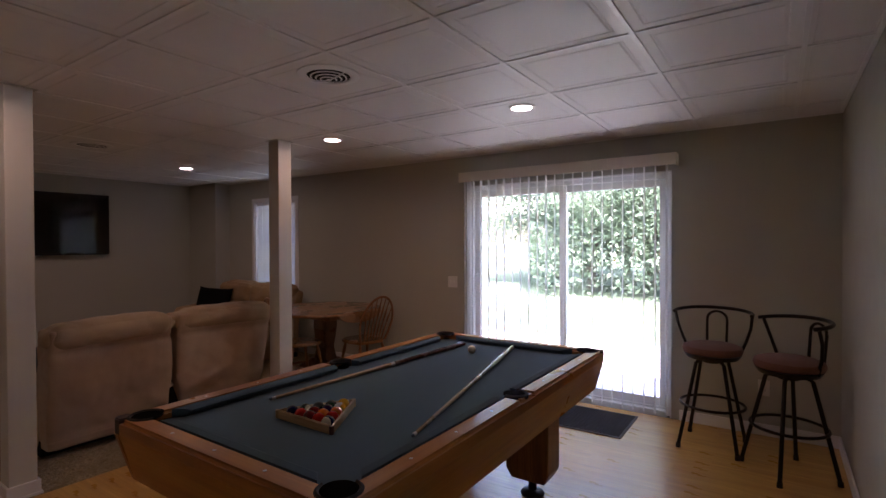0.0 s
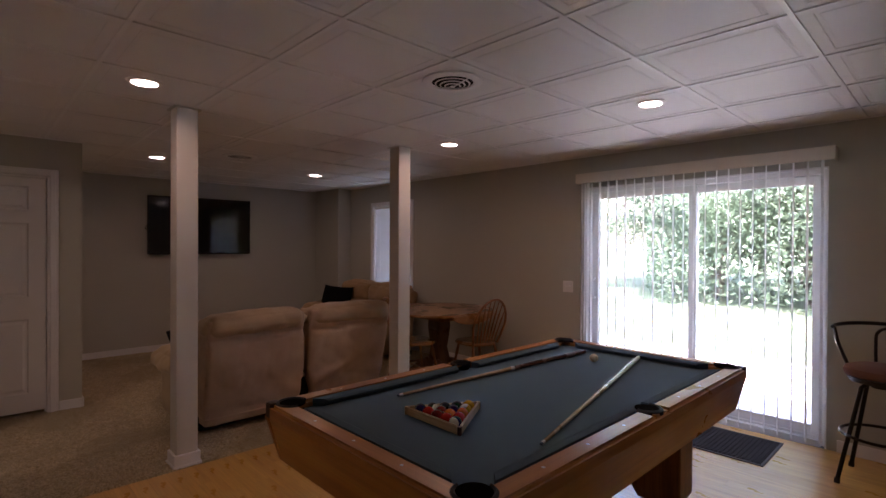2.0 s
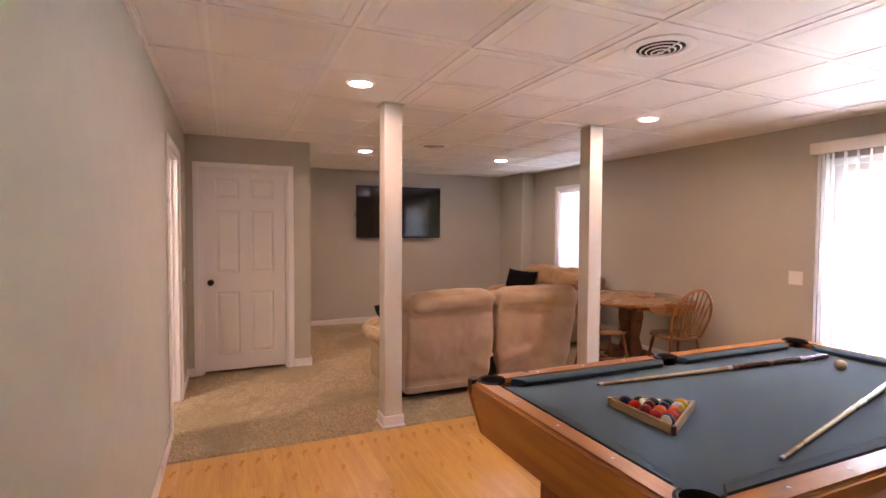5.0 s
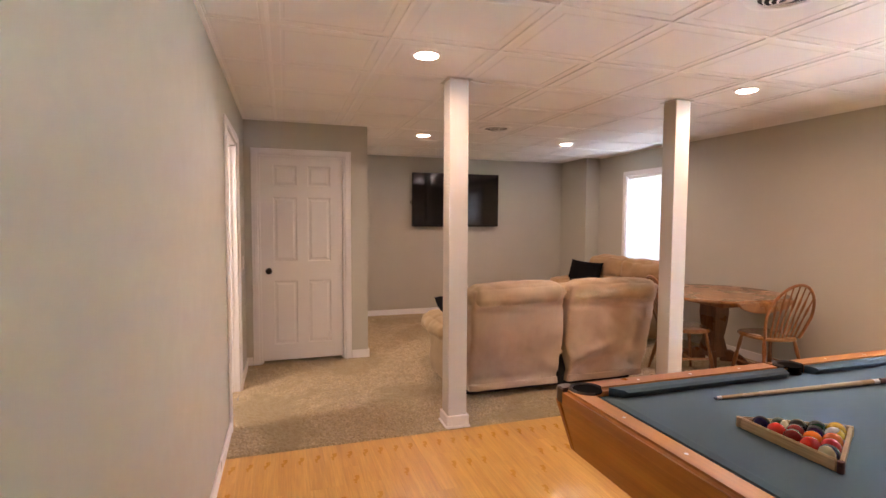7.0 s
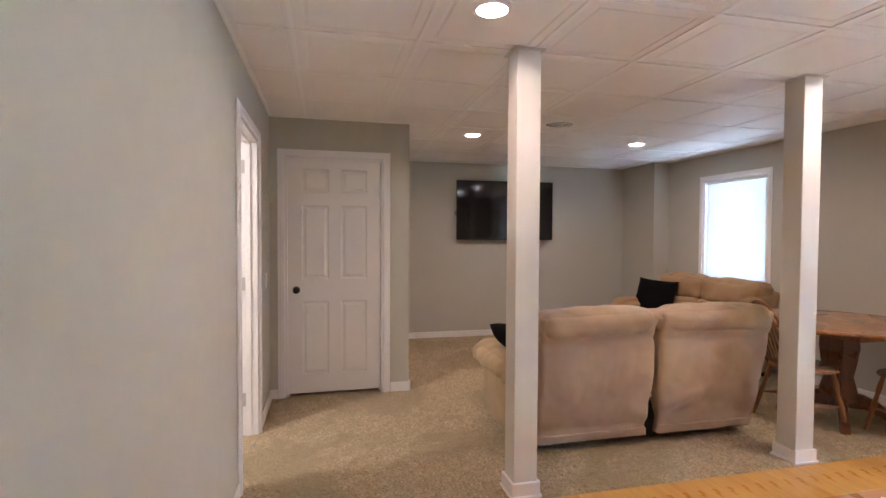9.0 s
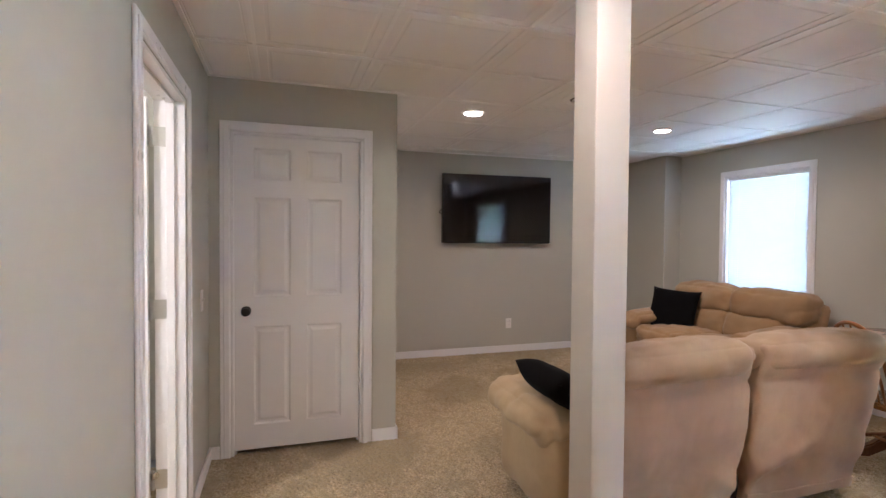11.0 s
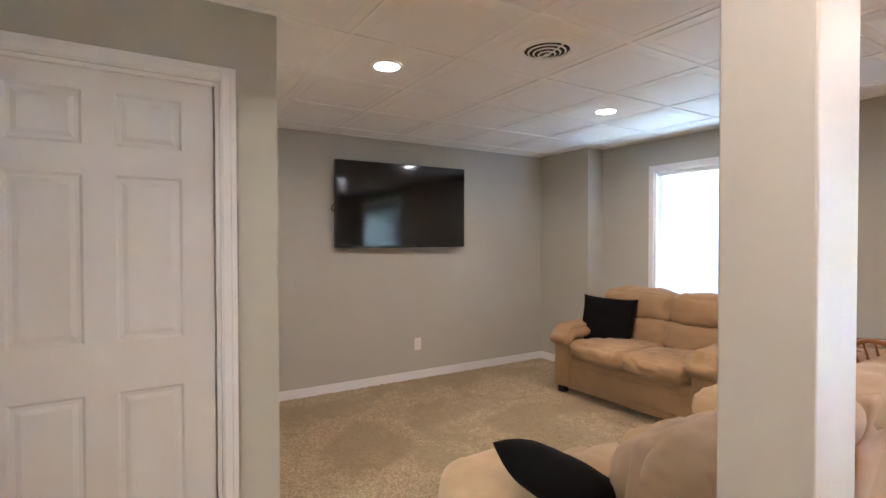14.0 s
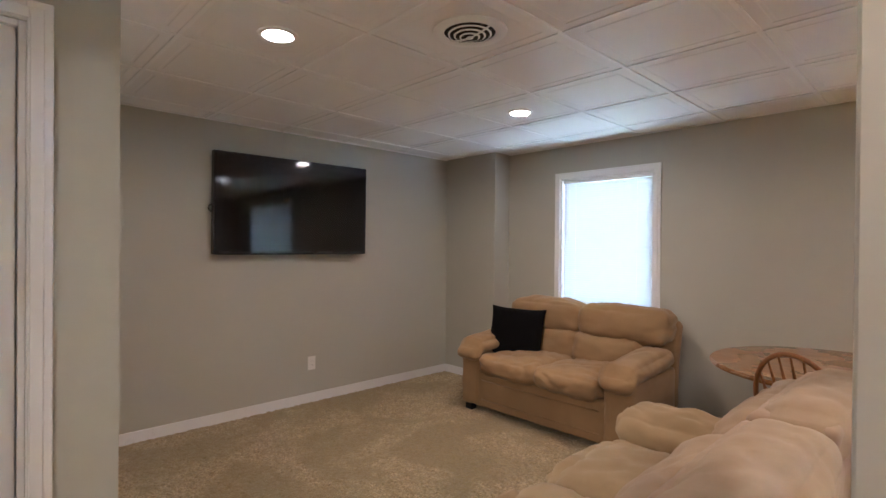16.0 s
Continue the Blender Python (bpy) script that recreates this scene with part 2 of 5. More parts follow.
def tube(bm, pts, r, n=8, closed=False):
    """A round tube along points; r may be a list."""
    pts = [Vector(p) for p in pts]
    rings, k = [], len(pts)
    up = Vector((0, 0, 1))
    for i, p in enumerate(pts):
        a = pts[(i - 1) % k] if closed or i > 0 else p
        b = pts[(i + 1) % k] if closed or i < k - 1 else p
        t = (b - a).normalized()
        u = t.cross(up)
        if u.length < 0.05:
            u = t.cross(Vector((0, 1, 0)))
        u.normalize()
        w = t.cross(u).normalized()
        rr = r[i] if isinstance(r, (list, tuple)) else r
        rings.append([bm.verts.new(p + rr * (math.cos(2 * math.pi * j / n) * u + math.sin(2 * math.pi * j / n) * w)) for j in range(n)])
    for i in range(k if closed else k - 1):
        a, b = rings[i], rings[(i + 1) % k]
        for j in range(n):
            bm.faces.new((a[j], a[(j + 1) % n], b[(j + 1) % n], b[j]))
    if not closed:
        bm.faces.new(rings[0][::-1])
        bm.faces.new(rings[-1])


def lathe(bm, prof, n=24, at=(0, 0, 0)):
    """A turned body from (radius, height) pairs."""
    rings = [[bm.verts.new((at[0] + r * math.cos(2 * math.pi * j / n), at[1] + r * math.sin(2 * math.pi * j / n), at[2] + z)) for j in range(n)] for r, z in prof]
    for a, b in zip(rings, rings[1:]):
        for j in range(n):
            bm.faces.new((a[j], a[(j + 1) % n], b[(j + 1) % n], b[j]))
    bm.faces.new(rings[0][::-1])
    bm.faces.new(rings[-1])


def prism(bm, outline, z0, z1, m=None):
    """An upright prism over a plan outline."""
    m = m or Matrix()
    lo = [bm.verts.new(m @ Vector((x, y, z0))) for x, y in outline]
    hi = [bm.verts.new(m @ Vector((x, y, z1))) for x, y in outline]
    n = len(outline)
    bm.faces.new(lo[::-1])
    bm.faces.new(hi)
    for i in range(n):
        bm.faces.new((lo[i], lo[(i + 1) % n], hi[(i + 1) % n], hi[i]))


def pillow(bm, x0, x1, y0, y1, z0, z1, r=0.06, puff=0.03, wrinkle=0.008, seed=0.0, n=14, shape=None):
    """A soft upholstered block: rounded edges, swollen faces, slight creases. shape: a last move of each point."""
    c = Vector(((x0 + x1) / 2, (y0 + y1) / 2, (z0 + z1) / 2))
    h = Vector((abs(x1 - x0) / 2, abs(y1 - y0) / 2, abs(z1 - z0) / 2))
    r = min(r, h.x, h.y, h.z)
    vs = {}

    def point(i, j, k):
        key = (i, j, k)
        if key not in vs:
            u = Vector((2 * i / n - 1, 2 * j / n - 1, 2 * k / n - 1))
            p = Vector((u.x * h.x, u.y * h.y, u.z * h.z))
            q = Vector([max(-h[a] + r, min(h[a] - r, p[a])) for a in range(3)])
            d = p - q
            nor = d.normalized() if d.length > 1e-6 else Vector((0, 0, 0))
            p = q + nor * r if d.length > 1e-6 else p
            for a in range(3):
                if abs(u[a]) > 0.999:
                    b, e = (a + 1) % 3, (a + 2) % 3
                    p[a] += math.copysign(puff * (1 - u[b] ** 2) * (1 - u[e] ** 2), u[a])
            w = c + p
            if wrinkle:
                s = noise.noise(w * 7 + Vector((seed, seed * 2, 0))) * 0.7 + noise.noise(w * 19 + Vector((0, seed, seed))) * 0.35
                s -= max(0.0, 1 - abs(noise.noise(w * 4.5 + Vector((seed, 3, seed)))) / 0.16) * 0.5
                w = w + (nor if nor.length else Vector((0, 0, 1))) * wrinkle * s
            vs[key] = bm.verts.new(shape(w) if shape else w)
        return vs[key]

    for a in range(3):
        b, e = (a + 1) % 3, (a + 2) % 3
        for side in (0, n):
            for i in range(n):
                for j in range(n):
                    quad = []
                    for di, dj in ((0, 0), (1, 0), (1, 1), (0, 1)):
                        key = [0, 0, 0]
                        key[a], key[b], key[e] = side, i + di, j + dj
                        quad.append(point(*key))
                    bm.faces.new(quad if side else quad[::-1])


def ob_from(name, bm, mat, parent=None, smooth=False, at=None):
    bmesh.ops.recalc_face_normals(bm, faces=bm.faces[:])
    me = bpy.data.meshes.new(name)
    bm.to_mesh(me)
    bm.free()
    me.materials.append(mat)
    if smooth:
        me.polygons.foreach_set("use_smooth", [True] * len(me.polygons))
        if smooth != "all":
            me.set_sharp_from_angle(angle=radians(40))
    ob = new(name, me)
    if parent:
        ob.parent = parent
    if at is not None:
        ob.matrix_basis = at
    return ob


def part(name, mat, build, parent=None, smooth=False, at=None):
    bm = bmesh.new()
    build(bm)
    return ob_from(name, bm, mat, parent, smooth, at)


def root(name, m=None):
    e = new(name)
    e.empty_display_size = 0.1
    if m is not None:
        e.matrix_basis = m
    return e


def split_wall(bm, axis, at0, at1, lo, hi, top, holes):
    """A wall from lo to hi along one axis, at0..at1 thick, with openings (a, b, z0, z1) right through it."""
    cuts = sorted({lo, hi, *[h for o in holes for h in o[:2]]})
    for a, b in zip(cuts, cuts[1:]):
        spans = [(0.0, top)]
        for o in holes:
            if o[0] <= a and b <= o[1]:
                spans = [s for z0, z1 in spans for s in ((z0, o[2]), (o[3], z1)) if s[1] - s[0] > 0.001]
        for z0, z1 in spans:
            if axis == "x":
                box(bm, a, b, at0, at1, z0, z1)
            else:
                box(bm, at0, at1, a, b, z0, z1)


# ---- large structure ----
XW, XE, YS, YN = -7.51, 0.54, -0.53, 4.42
CX, CY = -5.355, 0.645
TOP = 2.50
DOOR_IN = (-4.632, -3.812)
SLIDE = (-2.53, -0.565, 2.06)
WIN = (-6.165, -5.27, 0.86, 2.055)


def wall(name, axis, a0, a1, lo, hi, holes=()):
    ob = part(name, WALL, lambda bm: split_wall(bm, axis, a0, a1, lo, hi, TOP, holes))
    return tagged(ob, "smooth greige painted wall", "wall", kind="structure")


wall("wall_north", "x", YN, YN + 0.2, XW - 0.2, XE + 0.2, [(SLIDE[0], SLIDE[1], 0.0, SLIDE[2]), WIN])
wall("wall_south", "x", YS - 0.12, YS, CX, XE + 0.2, [(DOOR_IN[0], DOOR_IN[1], 0.0, 2.04)])
wall("wall_east", "y", XE, XE + 0.2, YS, YN)
wall("wall_west", "y", XW - 0.2, XW, CY - 0.12, YN)
wall("wall_closet_front", "y", CX - 0.12, CX, YS - 0.12, CY, [(-0.405, 0.415, 0.0, 2.045)])
wall("wall_closet_side", "x", CY - 0.12, CY, XW, CX - 0.12)
wall("wall_bump", "x", 4.19, YN, XW, -6.80)
# the side room behind the open doorway, and the closet, closed off
wall("wall_side_room_south", "x", -3.0, -2.88, -5.6, -2.4)
wall("wall_side_room_east", "y", -2.52, -2.4, -2.88, YS - 0.12)
wall("wall_side_room_west", "y", -5.6, CX - 0.12, -2.88, YS - 0.12)
wall("wall_closet_back", "y", -6.6, -6.5, -0.65, CY - 0.12)
wall("wall_closet_south", "x", -0.75, -0.65, -6.6, CX - 0.12)

base = part("subfloor", plain("concrete", (0.3, 0.3, 0.29), 0.9), lambda bm: (box(bm, XW - 0.2, XE + 0.2, -3.0, YN + 0.2, -0.25, -0.02),))
tagged(base, "grey concrete slab under the floor coverings", "floor", kind="structure")


def carpet_sheet(name, x0, x1, y0, y1, step, label):
    nx, ny = int((x1 - x0) / step) + 1, int((y1 - y0) / step) + 1
    gx, gy = np.meshgrid(np.linspace(x0, x1, nx), np.linspace(y0, y1, ny), indexing="ij")
    rng = np.random.RandomState(4)
    h = rng.rand(nx, ny) * 0.010
    low = rng.rand(nx // 8 + 2, ny // 8 + 2) * 0.006
    h += np.kron(low, np.ones((8, 8)))[:nx, :ny] * 0.5
    h[(gx > x1 - 0.012)] -= 0.012
    co = np.stack([gx + (rng.rand(nx, ny) - 0.5) * step * 0.6, gy + (rng.rand(nx, ny) - 0.5) * step * 0.6, h], -1).reshape(-1, 3)
    i = np.arange(nx * ny).reshape(nx, ny)
    f = np.stack([i[:-1, :-1], i[1:, :-1], i[1:, 1:], i[:-1, 1:]], -1).reshape(-1, 4)
    me = bpy.data.meshes.new(name)
    me.from_pydata(co.tolist(), [], f.tolist())
    me.materials.append(CARPET)
    return tagged(new(name, me), label, "carpet", kind="structure")


carpet_sheet("carpet", XW, -3.40, YS, YN, 0.014, "beige cut-pile carpet with brushed tracks")
carpet_sheet("carpet_side_room", -5.35, -2.5, -2.88, YS - 0.002, 0.06, "beige cut-pile carpet in the side room")

ceiling_top = part("ceiling_slab", CEILING, lambda bm: box(bm, XW - 0.2, XE + 0.2, -3.0, YN + 0.2, TOP, TOP + 0.1))
tagged(ceiling_top, "white slab above the hung ceiling", "ceiling", kind="structure")
GX = [-0.36 - 0.6268 * i for i in range(-1, 12)]
GY = [-0.235 + 0.6135 * i for i in range(0, 8)]


def ceiling_build(bm):
    xs = sorted([x for x in GX if XW < x < XE] + [XW, XE])
    ys = sorted([y for y in GY if YS < y < YN] + [YS, YN])
    for x0, x1 in zip(xs, xs[1:]):
        for y0, y1 in zip(ys, ys[1:]):
            g = 0.008
            a0, a1, b0, b1 = x0 + g, x1 - g, y0 + g, y1 - g
            if a1 - a0 < 0.05 or b1 - b0 < 0.05:
                box(bm, a0, a1, b0, b1, CEIL, CEIL + 0.02)
                continue
            # a panel with a grooved border
            loops = [(0.0, 0.0), (0.050, 0.0), (0.055, 0.0026), (0.066, 0.0026), (0.073, 0.0002)]
            rings = []
            for ins, dz in loops:
                if x1 - x0 < 0.3 or y1 - y0 < 0.3:
                    ins *= 0.4
                rings.append([bm.verts.new(p) for p in ((a0 + ins, b0 + ins, CEIL + dz), (a1 - ins, b0 + ins, CEIL + dz),
                                                         (a1 - ins, b1 - ins, CEIL + dz), (a0 + ins, b1 - ins, CEIL + dz))])
            for p, q in zip(rings, rings[1:]):
                for i in range(4):
                    bm.faces.new((p[i], q[i], q[(i + 1) % 4], p[(i + 1) % 4]))
            bm.faces.new(rings[-1][::-1])
    box(bm, XW, XE, YS, YN, CEIL + 0.02, CEIL + 0.03)


tagged(part("ceiling", CEILING, ceiling_build), "white panelled drop ceiling with grooved borders", "ceiling", kind="structure")


def grid_build(bm):
    for x in GX:
        if XW < x < XE:
            box(bm, x - 0.0105, x + 0.0105, YS, YN, CEIL - 0.006, CEIL + 0.004, 0.0012)
    for y in GY:
        if YS < y < YN:
            box(bm, XW, XE, y - 0.0105, y + 0.0105, CEIL - 0.0054, CEIL + 0.0035, 0.0011)
    for x0, x1, y0, y1 in ((XW, XE, YN - 0.02, YN), (CX, XE, YS, YS + 0.02), (XE - 0.02, XE, YS, YN), (XW, XW + 0.02, CY, YN), (XW, CX + 0.02, CY, CY + 0.02), (CX, CX + 0.02, YS, CY)):
        box(bm, x0, x1, y0, y1, CEIL - 0.0075, CEIL + 0.002)


tagged(part("ceiling_grid", TBAR, grid_build), "white metal ceiling grid bars", "ceiling", kind="structure")
side_ceiling = part("ceiling_side_room", CEILING, lambda bm: box(bm, -5.6, -2.4, -3.0, YS - 0.12, CEIL, CEIL + 0.02))
tagged(side_ceiling, "plain white ceiling of the side room", "ceiling", kind="structure")


def baseboard(name, runs):
    def build(bm):
        for x0, x1, y0, y1 in runs:
            box(bm, x0, x1, y0, y1, 0.0, 0.088, 0.004, 2)
    return tagged(part(name, TRIM, build), "white painted baseboard", "baseboard", kind="structure")


B = 0.014
baseboard("baseboard", [
    (XW + 0.001, XW + B, CY, 4.19), (XW, -6.80 + B, 4.19 - B, 4.189), (-6.799, -6.80 + B, 4.19, YN), (-6.80, SLIDE[0] - 0.06, YN - B, YN - 0.001),
    (SLIDE[1] + 0.06, XE, YN - B, YN - 0.001), (XE - B, XE - 0.001, YS, YN), (DOOR_IN[1] + 0.065, XE, YS + 0.001, YS + B),
    (CX, DOOR_IN[0] - 0.065, YS + 0.001, YS + B), (CX + 0.001, CX + B, YS, -0.47), (CX + 0.001, CX + B, 0.48, CY + B), (XW, CX + B, CY + 0.001, CY + B)])


def casing(name, axis, face, out, lo, hi, z0, z1, w=0.062, sill=False):
    """Moulded casing round an opening, on a wall's face."""
    def build(bm):
        for ins, wid, d in ((0.0, w, 0.012), (0.006, w * 0.55, 0.018)):
            for a, b, c, e in ((lo - ins - wid, lo - ins, z0, z1 + ins + wid), (hi + ins, hi + ins + wid, z0, z1 + ins + wid), (lo - ins, hi + ins, z1 + ins, z1 + ins + wid)):
                f0, f1 = sorted((face + out * 0.0005, face + out * d))
                if axis == "x":
                    box(bm, a, b, f0, f1, c, e, 0.003)
                else:
                    box(bm, f0, f1, a, b, c, e, 0.003)
            if sill:
                f0, f1 = sorted((face + out * 0.0005, face + out * (d + 0.02)))
                box(bm, lo - ins - wid, hi + ins + wid, f0, f1, z0 - 0.05, z0, 0.003)
    return tagged(part(name, TRIM, build), "white painted casing", "trim", kind="structure")


casing("trim_doorway", "x", YS, 1, DOOR_IN[0], DOOR_IN[1], 0, 2.04)
casing("trim_closet", "y", CX, 1, -0.405, 0.415, 0, 2.045)
casing("trim_window", "x", YN, -1, WIN[0], WIN[1], WIN[2], WIN[3], sill=True)


def jamb(name, axis, f0, f1, lo, hi, z1, stop):
    def build(bm):
        for a, b, c, e in ((lo, lo + 0.018, 0, z1), (hi - 0.018, hi, 0, z1), (lo + 0.018, hi - 0.018, z1 - 0.018, z1)):
            box(bm, *((a, b, f0, f1) if axis == "x" else (f0, f1, a, b)), c, e, 0.002)
        for a, b, c, e in ((lo + 0.018, lo + 0.03, 0, z1 - 0.018), (hi - 0.03, hi - 0.018, 0, z1 - 0.018), (lo + 0.03, hi - 0.03, z1 - 0.03, z1 - 0.018)):
            box(bm, *((a, b, stop, stop + 0.035) if axis == "x" else (stop, stop + 0.035, a, b)), c, e, 0.002)
    return tagged(part(name, TRIM, build), "white painted door jamb with stop", "trim", kind="structure")


jamb("trim_doorway_jamb", "x", YS - 0.132, YS - 0.001, DOOR_IN[0], DOOR_IN[1], 2.04, -0.61)
jamb("trim_closet_jamb", "y", CX - 0.118, CX - 0.001, -0.405, 0.415, 2.045, CX - 0.075)


# ---- doors ----
def six_panel(bm, w, h, d=0.035):
    """A six-panel slab, hinge edge at x = 0, faces at y = 0 and -d."""
    rows = [(0.156, 0.786), (0.976, 1.606), (1.716, 1.916)]
    cols = [(0.115, w / 2 - 0.05), (w / 2 + 0.05, w - 0.115)]
    for sgn, y in ((1, 0.0), (-1, -d)):
        xs = sorted({0.0, w, *[c for p in cols for c in p]})
        zs = sorted({0.0, h, *[c for p in rows for c in p]})
        for x0, x1 in zip(xs, xs[1:]):
            for z0, z1 in zip(zs, zs[1:]):
                if (x0, x1) in cols and (z0, z1) in rows:
                    rings = []
                    for ins, dy in ((0, 0), (0.010, -0.009), (0.022, -0.009), (0.040, -0.002)):
                        rings.append([bm.verts.new((p, y + sgn * dy, q)) for p, q in ((x0 + ins, z0 + ins), (x1 - ins, z0 + ins), (x1 - ins, z1 - ins), (x0 + ins, z1 - ins))])
                    for a, b in zip(rings, rings[1:]):
                        for i in range(4):
                            bm.faces.new((a[i], a[(i + 1) % 4], b[(i + 1) % 4], b[i]))
                    bm.faces.new(rings[-1])
                else:
                    bm.faces.new([bm.verts.new(p) for p in ((x0, y, z0), (x1, y, z0), (x1, y, z1), (x0, y, z1))])
    for a, b in (((0, 0), (0, h)), ((w, 0), (w, h))):
        bm.faces.new([bm.verts.new(p) for p in ((a[0], 0, 0), (a[0], -d, 0), (a[0], -d, h), (a[0], 0, h))])
    for z in (0, h):
        bm.faces.new([bm.verts.new(p) for p in ((0, 0, z), (w, 0, z), (w, -d, z), (0, -d, z))])
    bmesh.ops.remove_doubles(bm, verts=bm.verts[:], dist=0.0005)


def door(name, w, m, knob_side, label, hinges=False):
    r = root(name, m)
    part("slab", DOORW, lambda bm: six_panel(bm, w, 1.991), r)
    kx = w - 0.07 if knob_side else 0.07

    def knob(bm):
        for s in (1, -1):
            y0 = 0.0 if s > 0 else -0.035
            prof = [(0.031, 0.0), (0.031, 0.005), (0.012, 0.009), (0.011, 0.028), (0.022, 0.034), (0.028, 0.046), (0.026, 0.058), (0.014, 0.064), (0.002, 0.065)]
            sub = bmesh.new()
            lathe(sub, prof, 20)
            sub.transform(Matrix.Translation((kx, y0, 0.886)) @ Matrix.Rotation(radians(-90 if s > 0 else 90), 4, "X"))
            tmp = bpy.data.meshes.new("tmp")
            sub.to_mesh(tmp)
            sub.free()
            bm.from_mesh(tmp)
            bpy.data.meshes.remove(tmp)
    tagged(part("knob", BRONZE, knob, r, True), "round dark bronze knob")
    if hinges:
        def hinge(bm):
            for z in (0.22, 1.02, 1.82):
                box(bm, -0.002, 0.001, -0.034, 0.0, z - 0.045, z + 0.045)
                box(bm, -0.070, -0.022, -0.0375, -0.0355, z - 0.045, z + 0.045)
                box(bm, -0.024, 0.0, -0.0385, -0.034, z - 0.040, z + 0.040)
                cyl(bm, (-0.010, -0.036, z - 0.047), (-0.010, -0.036, z + 0.047), 0.0065, n=10)
        tagged(part("hinge", STEEL, hinge, r), "satin steel hinge")
    return tagged(r, label, "door", kind="structure")


# local x runs along +y of the room for the closet door
door("door_1", 0.778, pose(CX - 0.020, 0.391, 0.036, 0, 0, -90), True, "closed white six-panel door with a dark bronze knob")
# hung on the far jamb, swung into the side room
door("door_2", 0.775, pose(DOOR_IN[0] + 0.056, YS - 0.152, 0.034, 0, 0, -89), True, "open white six-panel door with steel hinges", True)


# ---- posts ----
def post(x0, x1, y0, y1):
    r = root("support_post", pose((x0 + x1) / 2, (y0 + y1) / 2, 0))
    w, d = (x1 - x0) / 2, (y1 - y0) / 2
    part("shaft", POSTPAINT, lambda bm: box(bm, -w, w, -d, d, 0, CEIL - 0.007, 0.004, 2), r)

    def foot(bm):
        for z1, g, z0 in ((0.086, 0.014, 0.0), (0.018, 0.022, 0.0)):
            box(bm, -w - g, w + g, -d - g, d + g, z0, z1, 0.004, 2)
    part("baseboard_collar", TRIM, foot, r)
    part("top_collar", POSTPAINT, lambda bm: box(bm, -w - 0.02, w + 0.02, -d - 0.02, d + 0.02, CEIL - 0.012, CEIL - 0.0065, 0.002), r)
    return tagged(r, "square boxed post painted off-white with a white base", "post", "support posts")


POSTPAINT = painted("post_paint", (0.60, 0.585, 0.525), 0.5, 0.04, 0.08)
post(-3.563, -3.430, 0.886, 1.020)
post(-3.555, -3.420, 2.722, 2.858)


# ---- sliding door, blinds, window ----
def slider():
    x0, x1, zt = SLIDE
    r = root("window_1", pose(0, 0, 0))
    y0, y1 = YN + 0.05, YN + 0.15

    def frame_build(bm):
        box(bm, x0, x0 + 0.045, y0, y1, 0, zt, 0.003)
        box(bm, x1 - 0.045, x1, y0, y1, 0, zt, 0.003)
        box(bm, x0 + 0.045, x1 - 0.045, y0, y1, zt - 0.05, zt, 0.003)
        box(bm, x0 + 0.045, x1 - 0.045, y0, y1, -0.015, 0.035, 0.003)
        box(bm, x0 + 0.045, x1 - 0.045, y0 + 0.045, y0 + 0.055, 0.035, 0.055, 0.001)
    part("frame", VINYL, frame_build, r)
    mid = (x0 + x1) / 2 + 0.02

    def sash(a, b, ya):
        def build(bm):
            w = 0.065
            box(bm, a, a + w, ya, ya + 0.035, 0.04, zt - 0.052, 0.004)
            box(bm, b - w, b, ya, ya + 0.035, 0.04, zt - 0.052, 0.004)
            box(bm, a + w, b - w, ya, ya + 0.035, zt - 0.052 - w, zt - 0.052, 0.004)
            box(bm, a + w, b - w, ya, ya + 0.035, 0.04, 0.04 + 0.085, 0.004)
        part("sash", VINYL, build, r)
        g = part("pane", GLASS, lambda bm: box(bm, a + 0.06, b - 0.06, ya + 0.014, ya + 0.020, 0.11, zt - 0.11), r)
        g.visible_shadow = False
    sash(x0 + 0.046, mid + 0.035, y0 + 0.012)
    sash(mid - 0.035, x1 - 0.046, y0 + 0.055)

    def handle(bm):
        tube(bm, [(x0 + 0.08, y0 + 0.012, 0.95), (x0 + 0.08, y0 - 0.03, 0.97), (x0 + 0.08, y0 - 0.03, 1.13), (x0 + 0.08, y0 + 0.012, 1.15)], 0.009)
    part("handle", VINYL, handle, r, True)

    def lining(bm):
        box(bm, x0 - 0.0, x0 + 0.012, YN + 0.001, y0, 0, zt, 0.001)
        box(bm, x1 - 0.012, x1, YN + 0.001, y0, 0, zt, 0.001)
        box(bm, x0 + 0.012, x1 - 0.012, YN + 0.001, y0, zt - 0.012, zt, 0.001)
    part("lining", TRIM, lining, r)
    tagged(r, "white vinyl sliding glass door to the garden", "sliding door", kind="structure")


slider()


